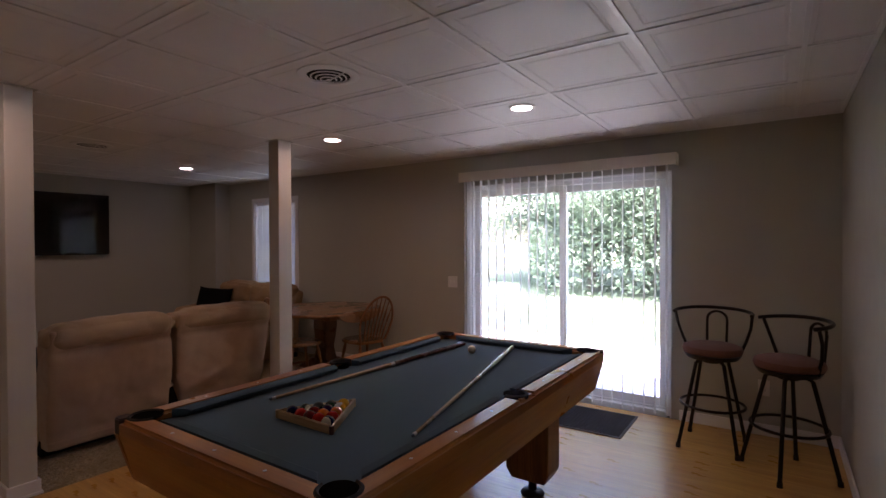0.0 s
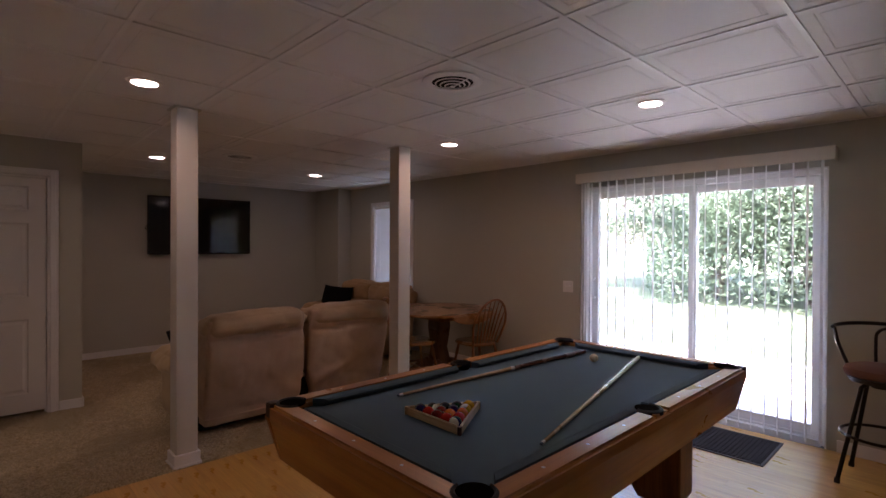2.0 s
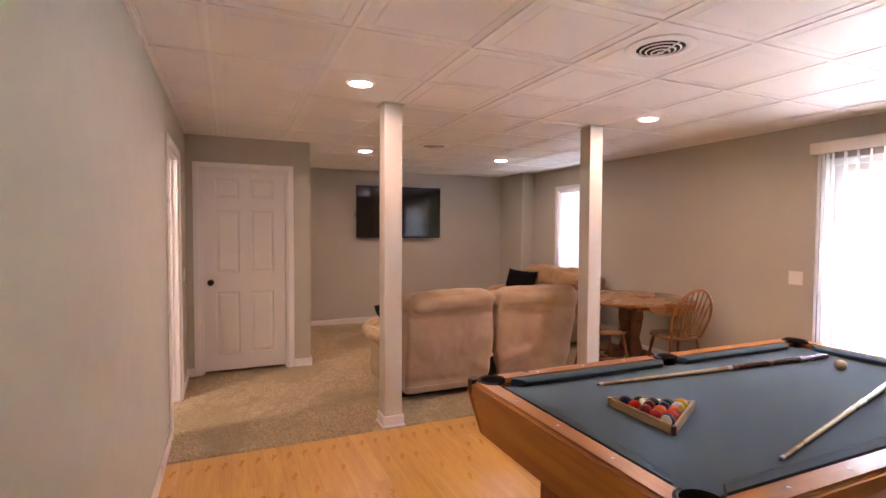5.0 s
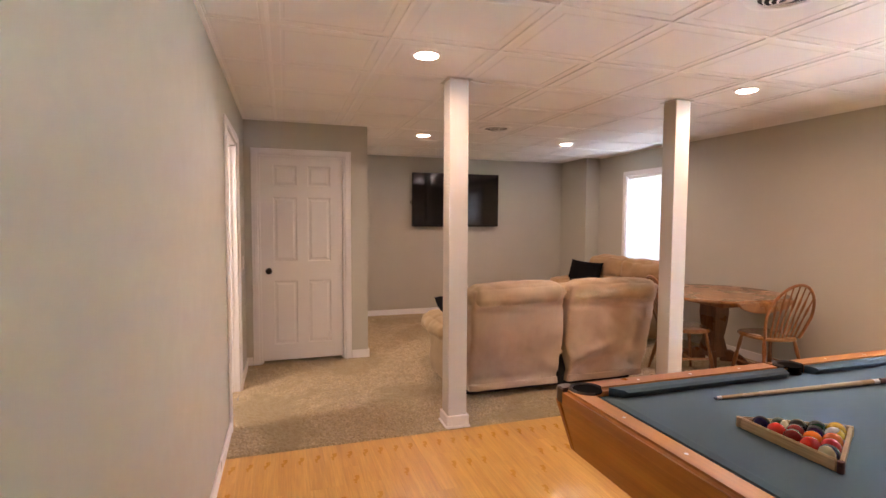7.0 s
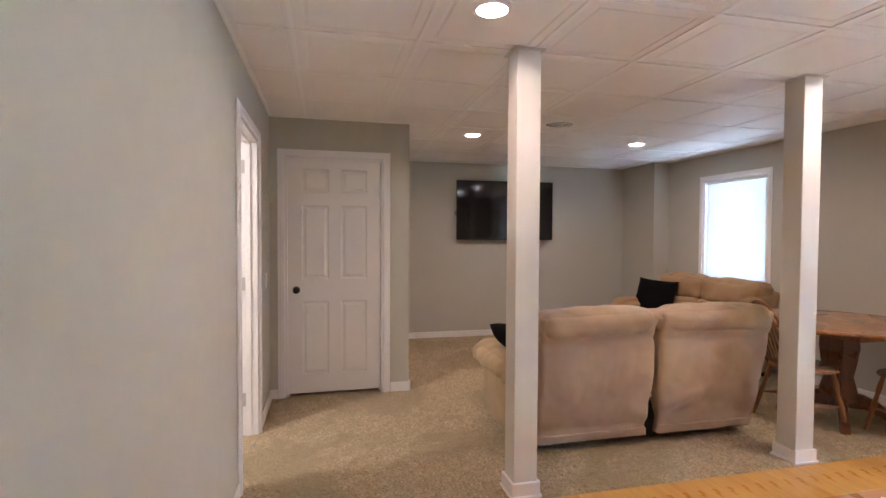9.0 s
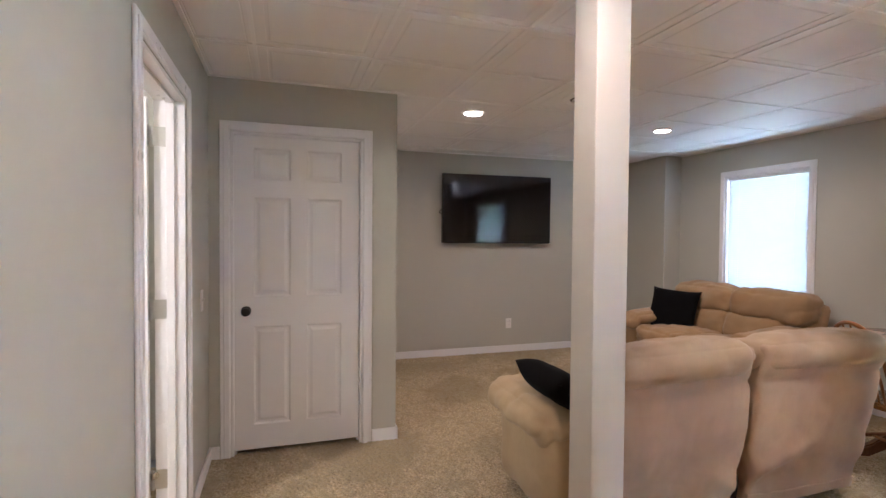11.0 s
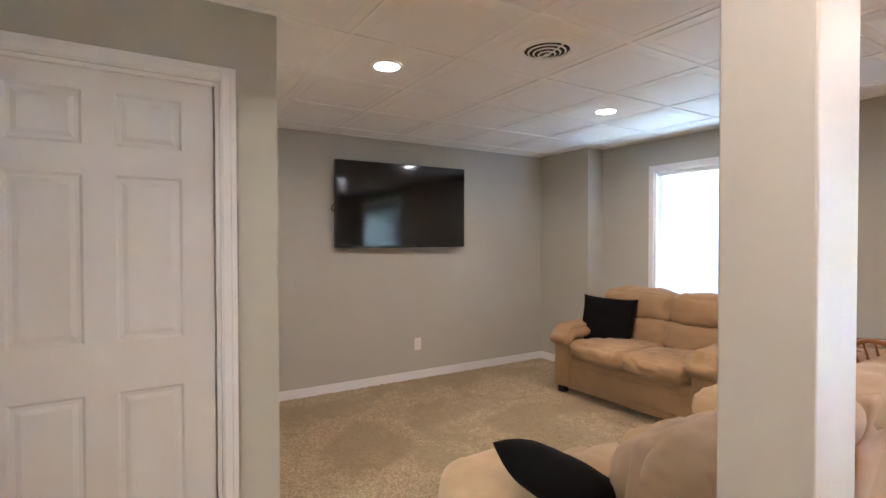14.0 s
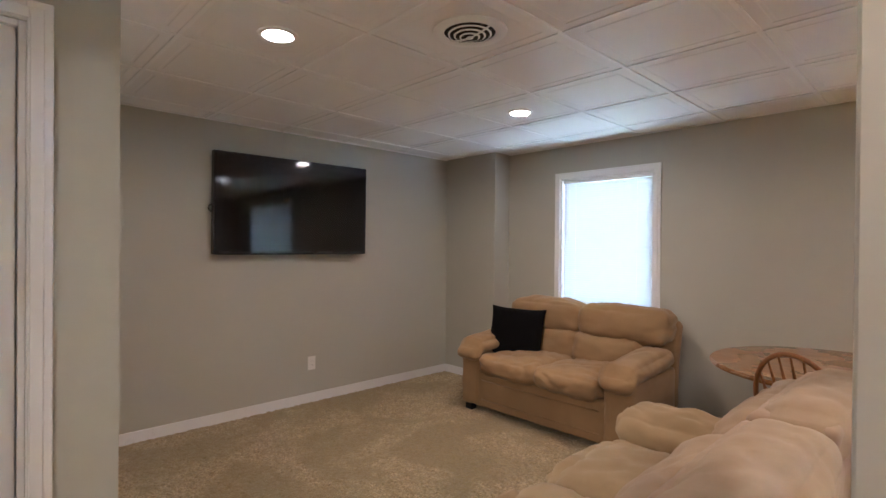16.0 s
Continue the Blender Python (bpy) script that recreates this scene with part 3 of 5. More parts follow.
def vertical_blinds():
    r = root("vertical_blinds", pose(-1.54, 4.37, 2.1))
    inv = r.matrix_basis.inverted()

    def valance(bm):
        box(bm, -2.575, -0.512, 4.300, 4.312, 2.092, 2.188, 0.003)
        box(bm, -2.575, -2.563, 4.312, YN - 0.002, 2.092, 2.188, 0.003)
        box(bm, -0.524, -0.512, 4.312, YN - 0.002, 2.092, 2.188, 0.003)
        box(bm, -2.563, -0.524, 4.312, YN - 0.002, 2.176, 2.188)
    tagged(part("valance", VALANCE, valance, r, at=inv), "cream valance board")
    part("headrail", VINYL, lambda bm: box(bm, -2.55, -0.535, 4.345, 4.385, 2.12, 2.165, 0.003), r, at=inv)
    me = bpy.data.meshes.new("slat")
    bm = bmesh.new()
    n = 5
    cols = []
    for i in range(n + 1):
        u = -1 + 2 * i / n
        cols.append([[bm.verts.new((u * 0.0445, 0.006 * (1 - u * u) + s, z)) for s in (0.0, 0.0012)] for z in (-2.055, 0.0)])
    for a, b in zip(cols, cols[1:]):
        for s in (0, 1):
            bm.faces.new((a[0][s], b[0][s], b[1][s], a[1][s]))
        for z in (0, 1):
            bm.faces.new((a[z][0], a[z][1], b[z][1], b[z][0]))
    for c in (cols[0], cols[-1]):
        bm.faces.new((c[0][0], c[0][1], c[1][1], c[1][0]))
    bmesh.ops.recalc_face_normals(bm, faces=bm.faces[:])
    bm.to_mesh(me)
    bm.free()
    me.materials.append(SLAT)
    xs = [-2.535 + 0.033 * i for i in range(3)] + [-2.43 + 0.0875 * i for i in range(22)]
    rng = random.Random(3)
    for i, x in enumerate(xs):
        s = new("slat", me)
        s.parent = r
        s.matrix_basis = inv @ pose(x, 4.365, 2.10, 0, rng.uniform(-0.25, 0.25), 107 + rng.uniform(-4, 4))

    def wand(bm):
        cyl(bm, (-2.50, 4.325, 2.1), (-2.50, 4.325, 0.95), 0.004, n=8)
    part("wand", VINYL, wand, r, at=inv)
    tagged(r, "open white vertical vane blinds under a cream valance", "blinds")


VALANCE = painted("cream_valance", (0.70, 0.64, 0.54), 0.45, 0.03)
vertical_blinds()


def window_two():
    x0, x1, z0, z1 = WIN
    r = root("window_2", pose(0, 0, 0))
    y0 = YN + 0.06

    def fr(bm):
        box(bm, x0, x0 + 0.04, y0, y0 + 0.09, z0, z1, 0.003)
        box(bm, x1 - 0.04, x1, y0, y0 + 0.09, z0, z1, 0.003)
        box(bm, x0 + 0.04, x1 - 0.04, y0, y0 + 0.09, z1 - 0.04, z1, 0.003)
        box(bm, x0 + 0.04, x1 - 0.04, y0, y0 + 0.09, z0, z0 + 0.04, 0.003)
        zm = (z0 + z1) / 2
        box(bm, x0 + 0.04, x1 - 0.04, y0 + 0.03, y0 + 0.07, zm - 0.025, zm + 0.025, 0.003)
    part("frame", VINYL, fr, r)

    def lining(bm):
        box(bm, x0, x0 + 0.01, YN + 0.001, y0, z0, z1)
        box(bm, x1 - 0.01, x1, YN + 0.001, y0, z0, z1)
        box(bm, x0 + 0.01, x1 - 0.01, YN + 0.001, y0, z1 - 0.01, z1)
        box(bm, x0 + 0.01, x1 - 0.01, YN + 0.001, y0, z0, z0 + 0.012)
    part("lining", TRIM, lining, r)
    zm = (z0 + z1) / 2
    for a, b in ((z0 + 0.035, zm - 0.02), (zm + 0.02, z1 - 0.035)):
        g = part("pane", GLASS, lambda bm: box(bm, x0 + 0.035, x1 - 0.035, y0 + 0.045, y0 + 0.050, a, b), r)
        g.visible_shadow = False
    tagged(r, "white double-hung window", "window", kind="structure")
    b = root("mini_blinds", pose((x0 + x1) / 2, YN + 0.032, z1 - 0.03))
    inv = b.matrix_basis.inverted()
    part("headrail", VINYL, lambda bm: box(bm, x0 + 0.014, x1 - 0.014, YN + 0.018, YN + 0.046, z1 - 0.042, z1 - 0.012, 0.002), b, at=inv)
    me = bpy.data.meshes.new("slat")
    bm = bmesh.new()
    w = (x1 - x0) / 2 - 0.016
    rows = []
    for i in range(5):
        u = -1 + i / 2
        rows.append([bm.verts.new((sx * w, u * 0.0125, 0.0022 * (1 - u * u) + s)) for s in (0, 0.0006) for sx in (-1, 1)])
    for p, q in zip(rows, rows[1:]):
        bm.faces.new((p[0], p[1], q[1], q[0]))
        bm.faces.new((p[2], p[3], q[3], q[2]))
    bmesh.ops.recalc_face_normals(bm, faces=bm.faces[:])
    bm.to_mesh(me)
    bm.free()
    me.materials.append(MINISLAT)
    k = 0
    z = z1 - 0.055
    while z > z0 + 0.03:
        s = new("slat", me)
        s.parent = b
        s.matrix_basis = inv @ pose((x0 + x1) / 2, YN + 0.032, z, -64 + 2 * math.sin(k * 1.7), 0, 0)
        z -= 0.0205
        k += 1
    part("bottom_rail", VINYL, lambda bm: box(bm, x0 + 0.016, x1 - 0.016, YN + 0.022, YN + 0.042, z0 + 0.013, z0 + 0.028, 0.002), b, at=inv)

    for x in (x0 + 0.15, x1 - 0.15):
        part("cord", VINYL, lambda bm: cyl(bm, (x, YN + 0.018, z1 - 0.04), (x, YN + 0.018, z0 + 0.02), 0.001, n=5), b, at=inv)
    part("wand", VINYL, lambda bm: cyl(bm, (x0 + 0.06, YN + 0.012, z1 - 0.04), (x0 + 0.06, YN + 0.012, z1 - 0.6), 0.003, n=6), b, at=inv)
    tagged(b, "lowered white slatted mini blinds in the window", "blinds")


window_two()


# ---- ceiling fittings ----
def downlight(x, y):
    r = root("downlight", pose(x, y, CEIL))

    def ring(bm):
        n = 32
        prof = [(0.066, -0.009), (0.070, -0.011), (0.088, -0.006), (0.090, 0.0), (0.066, 0.0)]
        rings = [[bm.verts.new((a * math.cos(2 * math.pi * j / n), a * math.sin(2 * math.pi * j / n), z)) for j in range(n)] for a, z in prof]
        for p, q in zip(rings, rings[1:] + rings[:1]):
            for j in range(n):
                bm.faces.new((p[j], p[(j + 1) % n], q[(j + 1) % n], q[j]))
    part("trim_ring", TBAR, ring, r, True)
    tagged(part("lens", GLOW, lambda bm: lathe(bm, [(0.0665, -0.004), (0.0665, -0.009), (0.045, -0.0115), (0.01, -0.0125)], 28), r, True), "glowing frosted lens")
    return tagged(r, "lit round recessed downlight in the ceiling", "lamp", "ceiling downlights")


for lx, ly in LAMPS:
    downlight(lx, ly)


def vent(x, y):
    r = root("ceiling_vent", pose(x, y, CEIL))

    def turned(bm, prof, n=40):
        rr = [[bm.verts.new((q * math.cos(2 * math.pi * j / n), q * math.sin(2 * math.pi * j / n), z)) for j in range(n)] for q, z in prof]
        for p, q in zip(rr, rr[1:] + rr[:1]):
            for j in range(n):
                bm.faces.new((p[j], p[(j + 1) % n], q[(j + 1) % n], q[j]))
    part("flange", TBAR, lambda bm: turned(bm, [(0.116, -0.003), (0.116, -0.011), (0.120, -0.013), (0.150, -0.009), (0.166, -0.006), (0.168, -0.001), (0.14, -0.001)]), r, True)
    for a, z in ((0.090, -0.014), (0.064, -0.020), (0.038, -0.026)):
        part("louvre_ring", TBAR, lambda bm: turned(bm, [(a, z - 0.003), (a + 0.002, z - 0.004), (a + 0.009, z), (a + 0.008, z + 0.001)]), r, True)
    part("hub", TBAR, lambda bm: lathe(bm, [(0.010, -0.026), (0.016, -0.030), (0.012, -0.033), (0.002, -0.034)], 20), r, True)
    part("cross_bar", TBAR, lambda bm: tube(bm, [(-0.116, 0, -0.012), (-0.07, 0, -0.022), (0, 0, -0.032), (0.07, 0, -0.022), (0.116, 0, -0.012)], 0.004, 6), r)
    # Closed black cone: the shade of an open duct put into its colour.
    tagged(part("duct", HOLESHADE, lambda bm: lathe(bm, [(0.1165, -0.0012), (0.1165, -0.004), (0.090, -0.009), (0.05, -0.018), (0.02, -0.026), (0.003, -0.027)], 30), r), "black cone painted as the shaded opening")
    return tagged(r, "round white ceiling air vent with ring louvres", "vent", "ceiling vents")


vent(-1.845, 1.84)
vent(-5.03, 1.92)


# ---- wall fittings ----
def plate(name, m, w, h, kind, label):
    """A cover plate; local x across, z up, out of the wall along -y."""
    r = root(name, m)
    part("cover", PLASTIC, lambda bm: box(bm, -w / 2, w / 2, -0.006, 0, -h / 2, h / 2, 0.003, 2), r)

    if kind == "outlet":
        for z in (-0.02, 0.02):
            part("socket", PLASTIC, lambda bm: box(bm, -0.016, 0.016, -0.0085, -0.005, z - 0.014, z + 0.014, 0.003), r)
            for x in (-0.006, 0.006):
                # Black bars paint the shade inside the socket slots.
                part("slot", HOLESHADE, lambda bm: box(bm, x - 0.001, x + 0.001, -0.0088, -0.008, z - 0.004, z + 0.006), r)
    else:
        n = 2 if w > 0.1 else 1
        for i in range(n):
            cx = (i - (n - 1) / 2) * 0.046
            part("toggle", PLASTIC, lambda bm: box(bm, cx - 0.005, cx + 0.005, -0.016, -0.004, -0.004, 0.012, 0.001), r)
    return tagged(r, label, kind if kind == "outlet" else "switch")


plate("wall_outlet", pose(XW + 0.0005, 2.52, 0.355, 0, 0, 90), 0.075, 0.12, "outlet", "white duplex outlet on the greige wall")
plate("wall_outlet", pose(0.08, YN - 0.0005, 0.36), 0.075, 0.12, "outlet", "white duplex outlet low on the wall")
plate("light_switch", pose(-2.725, YN - 0.0005, 1.05), 0.118, 0.118, "switch", "white double light switch on the wall")
plate("light_switch", pose(-5.06, YS + 0.0005, 1.035, 0, 0, 180), 0.075, 0.118, "switch", "white single light switch beside the doorway")


# ---- television ----
def television():
    r = root("television", pose(-7.42, 2.322, 1.73, 0, 0.5, -1.5))
    W, H = 0.683, 0.398
    part("body", TVBLACK, lambda bm: (box(bm, -0.035, 0.022, -W, W, -H, H, 0.004, 2), box(bm, -0.06, -0.036, -0.5, 0.5, -0.3, 0.2, 0.01)), r)
    part("screen", SCREEN, lambda bm: box(bm, 0.0225, 0.0245, -W + 0.014, W - 0.014, -H + 0.022, H - 0.014), r)
    part("bottom_strip", plain("tv_strip", (0.05, 0.05, 0.055), 0.2, 0.6), lambda bm: box(bm, 0.0, 0.0255, -W + 0.03, W - 0.03, -H - 0.004, -H + 0.004, 0.001), r)
    part("bracket", BRONZE, lambda bm: (box(bm, -0.088, -0.061, -0.25, -0.2, -0.22, 0.22), box(bm, -0.088, -0.061, 0.2, 0.25, -0.22, 0.22), box(bm, -0.0885, -0.078, -0.35, 0.35, -0.06, 0.06)), r)
    pts = [(-0.05, -0.62 - 0.08 * math.sin(math.pi * i / 8), 0.02 - 0.12 * i / 8) for i in range(9)]
    part("cable", BLACK, lambda bm: tube(bm, pts, 0.005, 6), r, True)
    tagged(r, "large flat black television mounted on the wall", "television")


television()


# ---- pool table ----
def pool_table():
    x0, x1, y0, y1 = -1.872, -0.690, 0.785, 2.965
    cx, cy = (x0 + x1) / 2, (y0 + y1) / 2
    r = root("pool_table", pose(cx, cy, 0))
    hx, hy = (x1 - x0) / 2, (y1 - y0) / 2
    RW, CW = 0.088, 0.048
    ZT, ZF = 0.82, 0.788
    fx, fy = hx - RW, hy - RW
    nx_, ny_ = fx - CW, fy - CW
    pc, ps = 0.085, 0.062

    def bed(bm):
        box(bm, -fx, fx, -fy, fy, ZF - 0.03, ZF)
    tagged(part("bed", FELT, bed, r), "blue-grey felt playing bed")

    # wooden rails, cut away round the pockets
    def long_rail(sx):
        def build(bm):
            for a, b in ((-hy, -ps), (ps, hy)):
                o = [(sx * fx, a + (0.12 if a < -0.5 else 0.0)), (sx * (fx + 0.02), a + (0.055 if a < -0.5 else 0.0)), (sx * hx, a + (0.055 if a < -0.5 else -0.0)),
                     (sx * hx, b - (0.055 if b > 0.5 else 0.0)), (sx * (fx + 0.02), b - (0.055 if b > 0.5 else 0.0)), (sx * fx, b - (0.12 if b > 0.5 else 0.0))]
                prism(bm, o, ZF - 0.02, ZT)
            box(bm, sx * (fx + 0.045), sx * hx, -ps, ps, ZF - 0.02, ZT - 0.003)
            bmesh.ops.recalc_face_normals(bm, faces=bm.faces[:])
            es = [e for e in bm.edges if all(v.co.z > ZT - 0.004 for v in e.verts)]
            bmesh.ops.bevel(bm, geom=es, offset=0.013, segments=3, affect="EDGES")
        return build
    for sx in (-1, 1):
        part("rail", OAK, long_rail(sx), r)

    def short_rail(sy):
        def build(bm):
            o = [(-fx + 0.035, sy * fy), (-fx - 0.02, sy * (fy + 0.02)), (-hx + 0.055, sy * (fy + 0.03)), (-hx + 0.055, sy * hy), (hx - 0.055, sy * hy), (hx - 0.055, sy * (fy + 0.03)), (fx + 0.02, sy * (fy + 0.02)), (fx - 0.035, sy * fy)]
            prism(bm, o, ZF - 0.02, ZT)
            bmesh.ops.recalc_face_normals(bm, faces=bm.faces[:])
            es = [e for e in bm.edges if all(v.co.z > ZT - 0.004 for v in e.verts)]
            bmesh.ops.bevel(bm, geom=es, offset=0.013, segments=3, affect="EDGES")
        return build
    for sy in (-1, 1):
        part("rail", OAKX, short_rail(sy), r)

    # felt cushions with slanted noses and mitred ends
    def cushion_run(bm, p0, p1, inward, cut0, cut1):
        d = (Vector(p1) - Vector(p0)).normalized()
        inn = Vector((*inward, 0))
        prof = [(0.0, ZT - 0.001), (0.035, ZT - 0.003), (CW, ZT - 0.010), (CW - 0.014, ZF + 0.001), (0.0, ZF + 0.001)]
        a = [bm.verts.new(Vector((*p0, 0)) + Vector((*d.xy, 0)) * (cut0 * q / CW) + inn * q + Vector((0, 0, z))) for q, z in prof]
        b = [bm.verts.new(Vector((*p1, 0)) - Vector((*d.xy, 0)) * (cut1 * q / CW) + inn * q + Vector((0, 0, z))) for q, z in prof]
        n = len(prof)
        for i in range(n):
            bm.faces.new((a[i], a[(i + 1) % n], b[(i + 1) % n], b[i]))
        bm.faces.new(a[::-1])
        bm.faces.new(b)
    runs = []
    for sx in (-1, 1):
        runs.append(((sx * fx, -fy + pc), (sx * fx, -ps), (-sx, 0), 0.05, 0.022))
        runs.append(((sx * fx, ps), (sx * fx, fy - pc), (-sx, 0), 0.022, 0.05))
    for sy in (-1, 1):
        runs.append(((-fx + pc, sy * fy), (fx - pc, sy * fy), (0, -sy), 0.05, 0.05))
    for run in runs:
        p0, p1, inn, c0, c1 = run
        part("cushion", FELTRAIL, lambda bm: cushion_run(bm, p0, p1, inn, c0, c1), r)

    # black leather pockets: raised lip and cup, with discs coloured as the hole's shade
    def pocket(px, py, ang, open_deg, rad, wide):
        def build(bm):
            a0, a1 = math.radians(ang - open_deg), math.radians(ang + open_deg)
            n = 18
            prof = [(rad, ZF - 0.016), (rad, ZT + 0.002), (rad + 0.006, ZT + 0.007), (rad + wide - 0.006, ZT + 0.006), (rad + wide, ZT + 0.001), (rad + wide, ZF - 0.016)]
            cols = []
            for i in range(n + 1):
                t = a0 + (a1 - a0) * i / n
                cols.append([bm.verts.new((px + q * math.cos(t), py + q * math.sin(t), z)) for q, z in prof])
            for p, q in zip(cols, cols[1:]):
                for j in range(len(prof) - 1):
                    bm.faces.new((p[j], q[j], q[j + 1], p[j + 1]))
            bm.faces.new(cols[0])
            bm.faces.new(cols[-1][::-1])
            lathe(bm, [(rad + 0.001, ZF - 0.016), (rad + 0.001, ZF - 0.010), (rad * 0.2, ZF - 0.009)], 22, (px, py, 0))
        return build
    # Flat black discs at bed and rail height: painted shade, no real hole.
    def mouth(px, py, rad):
        def build(bm):
            lathe(bm, [(rad * 0.96, ZF + 0.0012), (rad * 0.96, ZF + 0.0026), (rad * 0.2, ZF + 0.0026)], 22, (px, py, 0))
            lathe(bm, [(rad + 0.001, ZT - 0.004), (rad + 0.001, ZT + 0.0012), (rad * 0.6, ZT + 0.0008), (rad * 0.02, ZT + 0.0008)], 22, (px, py, 0))
        return build
    for sx in (-1, 1):
        for sy in (-1, 1):
            ang = math.degrees(math.atan2(sy, sx))
            part("pocket_mouth", POCKETSHADE, mouth(sx * (fx + 0.004), sy * (fy + 0.004), 0.052), r, True)
            part("pocket", LEATHER, pocket(sx * (fx + 0.004), sy * (fy + 0.004), ang, 128, 0.052, 0.014), r, True)

            def cap(bm, sx=sx, sy=sy):
                o = [(sx * (hx - 0.054), sy * (hy - 0.001)), (sx * (hx - 0.02), sy * (hy - 0.001)), (sx * (hx - 0.006), sy * (hy - 0.006)), (sx * (hx - 0.001), sy * (hy - 0.02)),
                     (sx * (hx - 0.001), sy * (hy - 0.054)), (sx * (hx - 0.054), sy * (hy - 0.054))]
                prism(bm, o, ZF - 0.022, ZT + 0.002)
                bmesh.ops.recalc_face_normals(bm, faces=bm.faces[:])
                bmesh.ops.bevel(bm, geom=[e for e in bm.edges if all(v.co.z > ZT for v in e.verts)], offset=0.004, segments=2, affect="EDGES")
            tagged(part("corner_cap", BROWNLEATHER, cap, r), "dark brown leather corner cap")
        part("pocket_mouth", POCKETSHADE, mouth(sx * (fx + 0.016), 0, 0.046), r, True)
        part("pocket", LEATHER, pocket(sx * (fx + 0.016), 0, 0 if sx > 0 else 180, 105, 0.046, 0.016), r, True)

    # apron, leaning inwards to its foot
    def apron_side(axis, s):
        def build(bm):
            t, zb = 0.03, 0.585
            top, bot = ZF - 0.018, zb
            if axis == "x":
                for q in ((s * hx, s * (hx - 0.045)),):
                    o = [(q[0] - s * 0.004, top), (q[1], bot), (q[1] - s * t, bot), (q[0] - s * t, top)]
                    a = [bm.verts.new((x, -hy + (0.046 * (top - z) / (top - bot)), z)) for x, z in o]
                    b = [bm.verts.new((x, hy - (0.046 * (top - z) / (top - bot)), z)) for x, z in o]
            else:
                o = [(s * (hy - 0.004), top), (s * (hy - 0.045), bot), (s * (hy - 0.045 - t), bot), (s * (hy - t), top)]
                a = [bm.verts.new((-hx + 0.034 + (0.04 * (top - z) / (top - bot)), y, z)) for y, z in o]
                b = [bm.verts.new((hx - 0.034 - (0.04 * (top - z) / (top - bot)), y, z)) for y, z in o]
            for i in range(4):
                bm.faces.new((a[i], a[(i + 1) % 4], b[(i + 1) % 4], b[i]))
            bm.faces.new(a[::-1])
            bm.faces.new(b)
            bmesh.ops.recalc_face_normals(bm, faces=bm.faces[:])
            bmesh.ops.bevel(bm, geom=bm.edges[:], offset=0.004, segments=1, affect="EDGES")
        return build
    for s in (-1, 1):
        part("apron", OAK, apron_side("x", s), r)
        part("apron", OAKX, apron_side("y", s), r)
    part("underside", OAKX, lambda bm: box(bm, -hx + 0.07, hx - 0.07, -hy + 0.07, hy - 0.07, 0.62, 0.66), r)

    spots = [(sx * (hx - 0.045), i * fy / 4) for sx in (-1, 1) for i in (-3, -2, -1, 1, 2, 3)] + [(i * fx / 2, sy * (hy - 0.045)) for sy in (-1, 1) for i in (-1, 0, 1)]
    for qx, qy in spots:
        part("sight", PLASTIC, lambda bm: lathe(bm, [(0.006, ZT - 0.002), (0.006, ZT + 0.0006), (0.003, ZT + 0.0009)], 10, (qx, qy, 0)), r)
    for sx in (-1, 1):
        for sy in (-1, 1):
            lx, ly = sx * 0.27, sy * 0.75

            def leg(bm, lx=lx, ly=ly, sx=sx):
                a = [bm.verts.new((lx + u * 0.13, ly + v * 0.085, 0.62)) for u, v in ((-1, -1), (1, -1), (1, 1), (-1, 1))]
                b = [bm.verts.new((lx + u * 0.13, ly + v * 0.085, 0.16)) for u, v in ((-1, -1), (1, -1), (1, 1), (-1, 1))]
                c = [bm.verts.new((lx + u * 0.10, ly + v * 0.075, 0.105)) for u, v in ((-1, -1), (1, -1), (1, 1), (-1, 1))]
                for p, q in ((a, b), (b, c)):
                    for i in range(4):
                        bm.faces.new((p[i], p[(i + 1) % 4], q[(i + 1) % 4], q[i]))
                bm.faces.new(a)
                bm.faces.new(c)
                bmesh.ops.recalc_face_normals(bm, faces=bm.faces[:])
                bmesh.ops.bevel(bm, geom=bm.edges[:], offset=0.005, segments=1, affect="EDGES")
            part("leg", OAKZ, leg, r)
            part("foot", BRONZE, lambda bm: lathe(bm, [(0.065, 0.0), (0.07, 0.012), (0.06, 0.024), (0.025, 0.034), (0.022, 0.11)], 20, (lx, ly, 0)), r, True)
    tagged(r, "oak pool table with blue-grey felt and black pockets", "pool table")


pool_table()

FELT_Z = 0.788


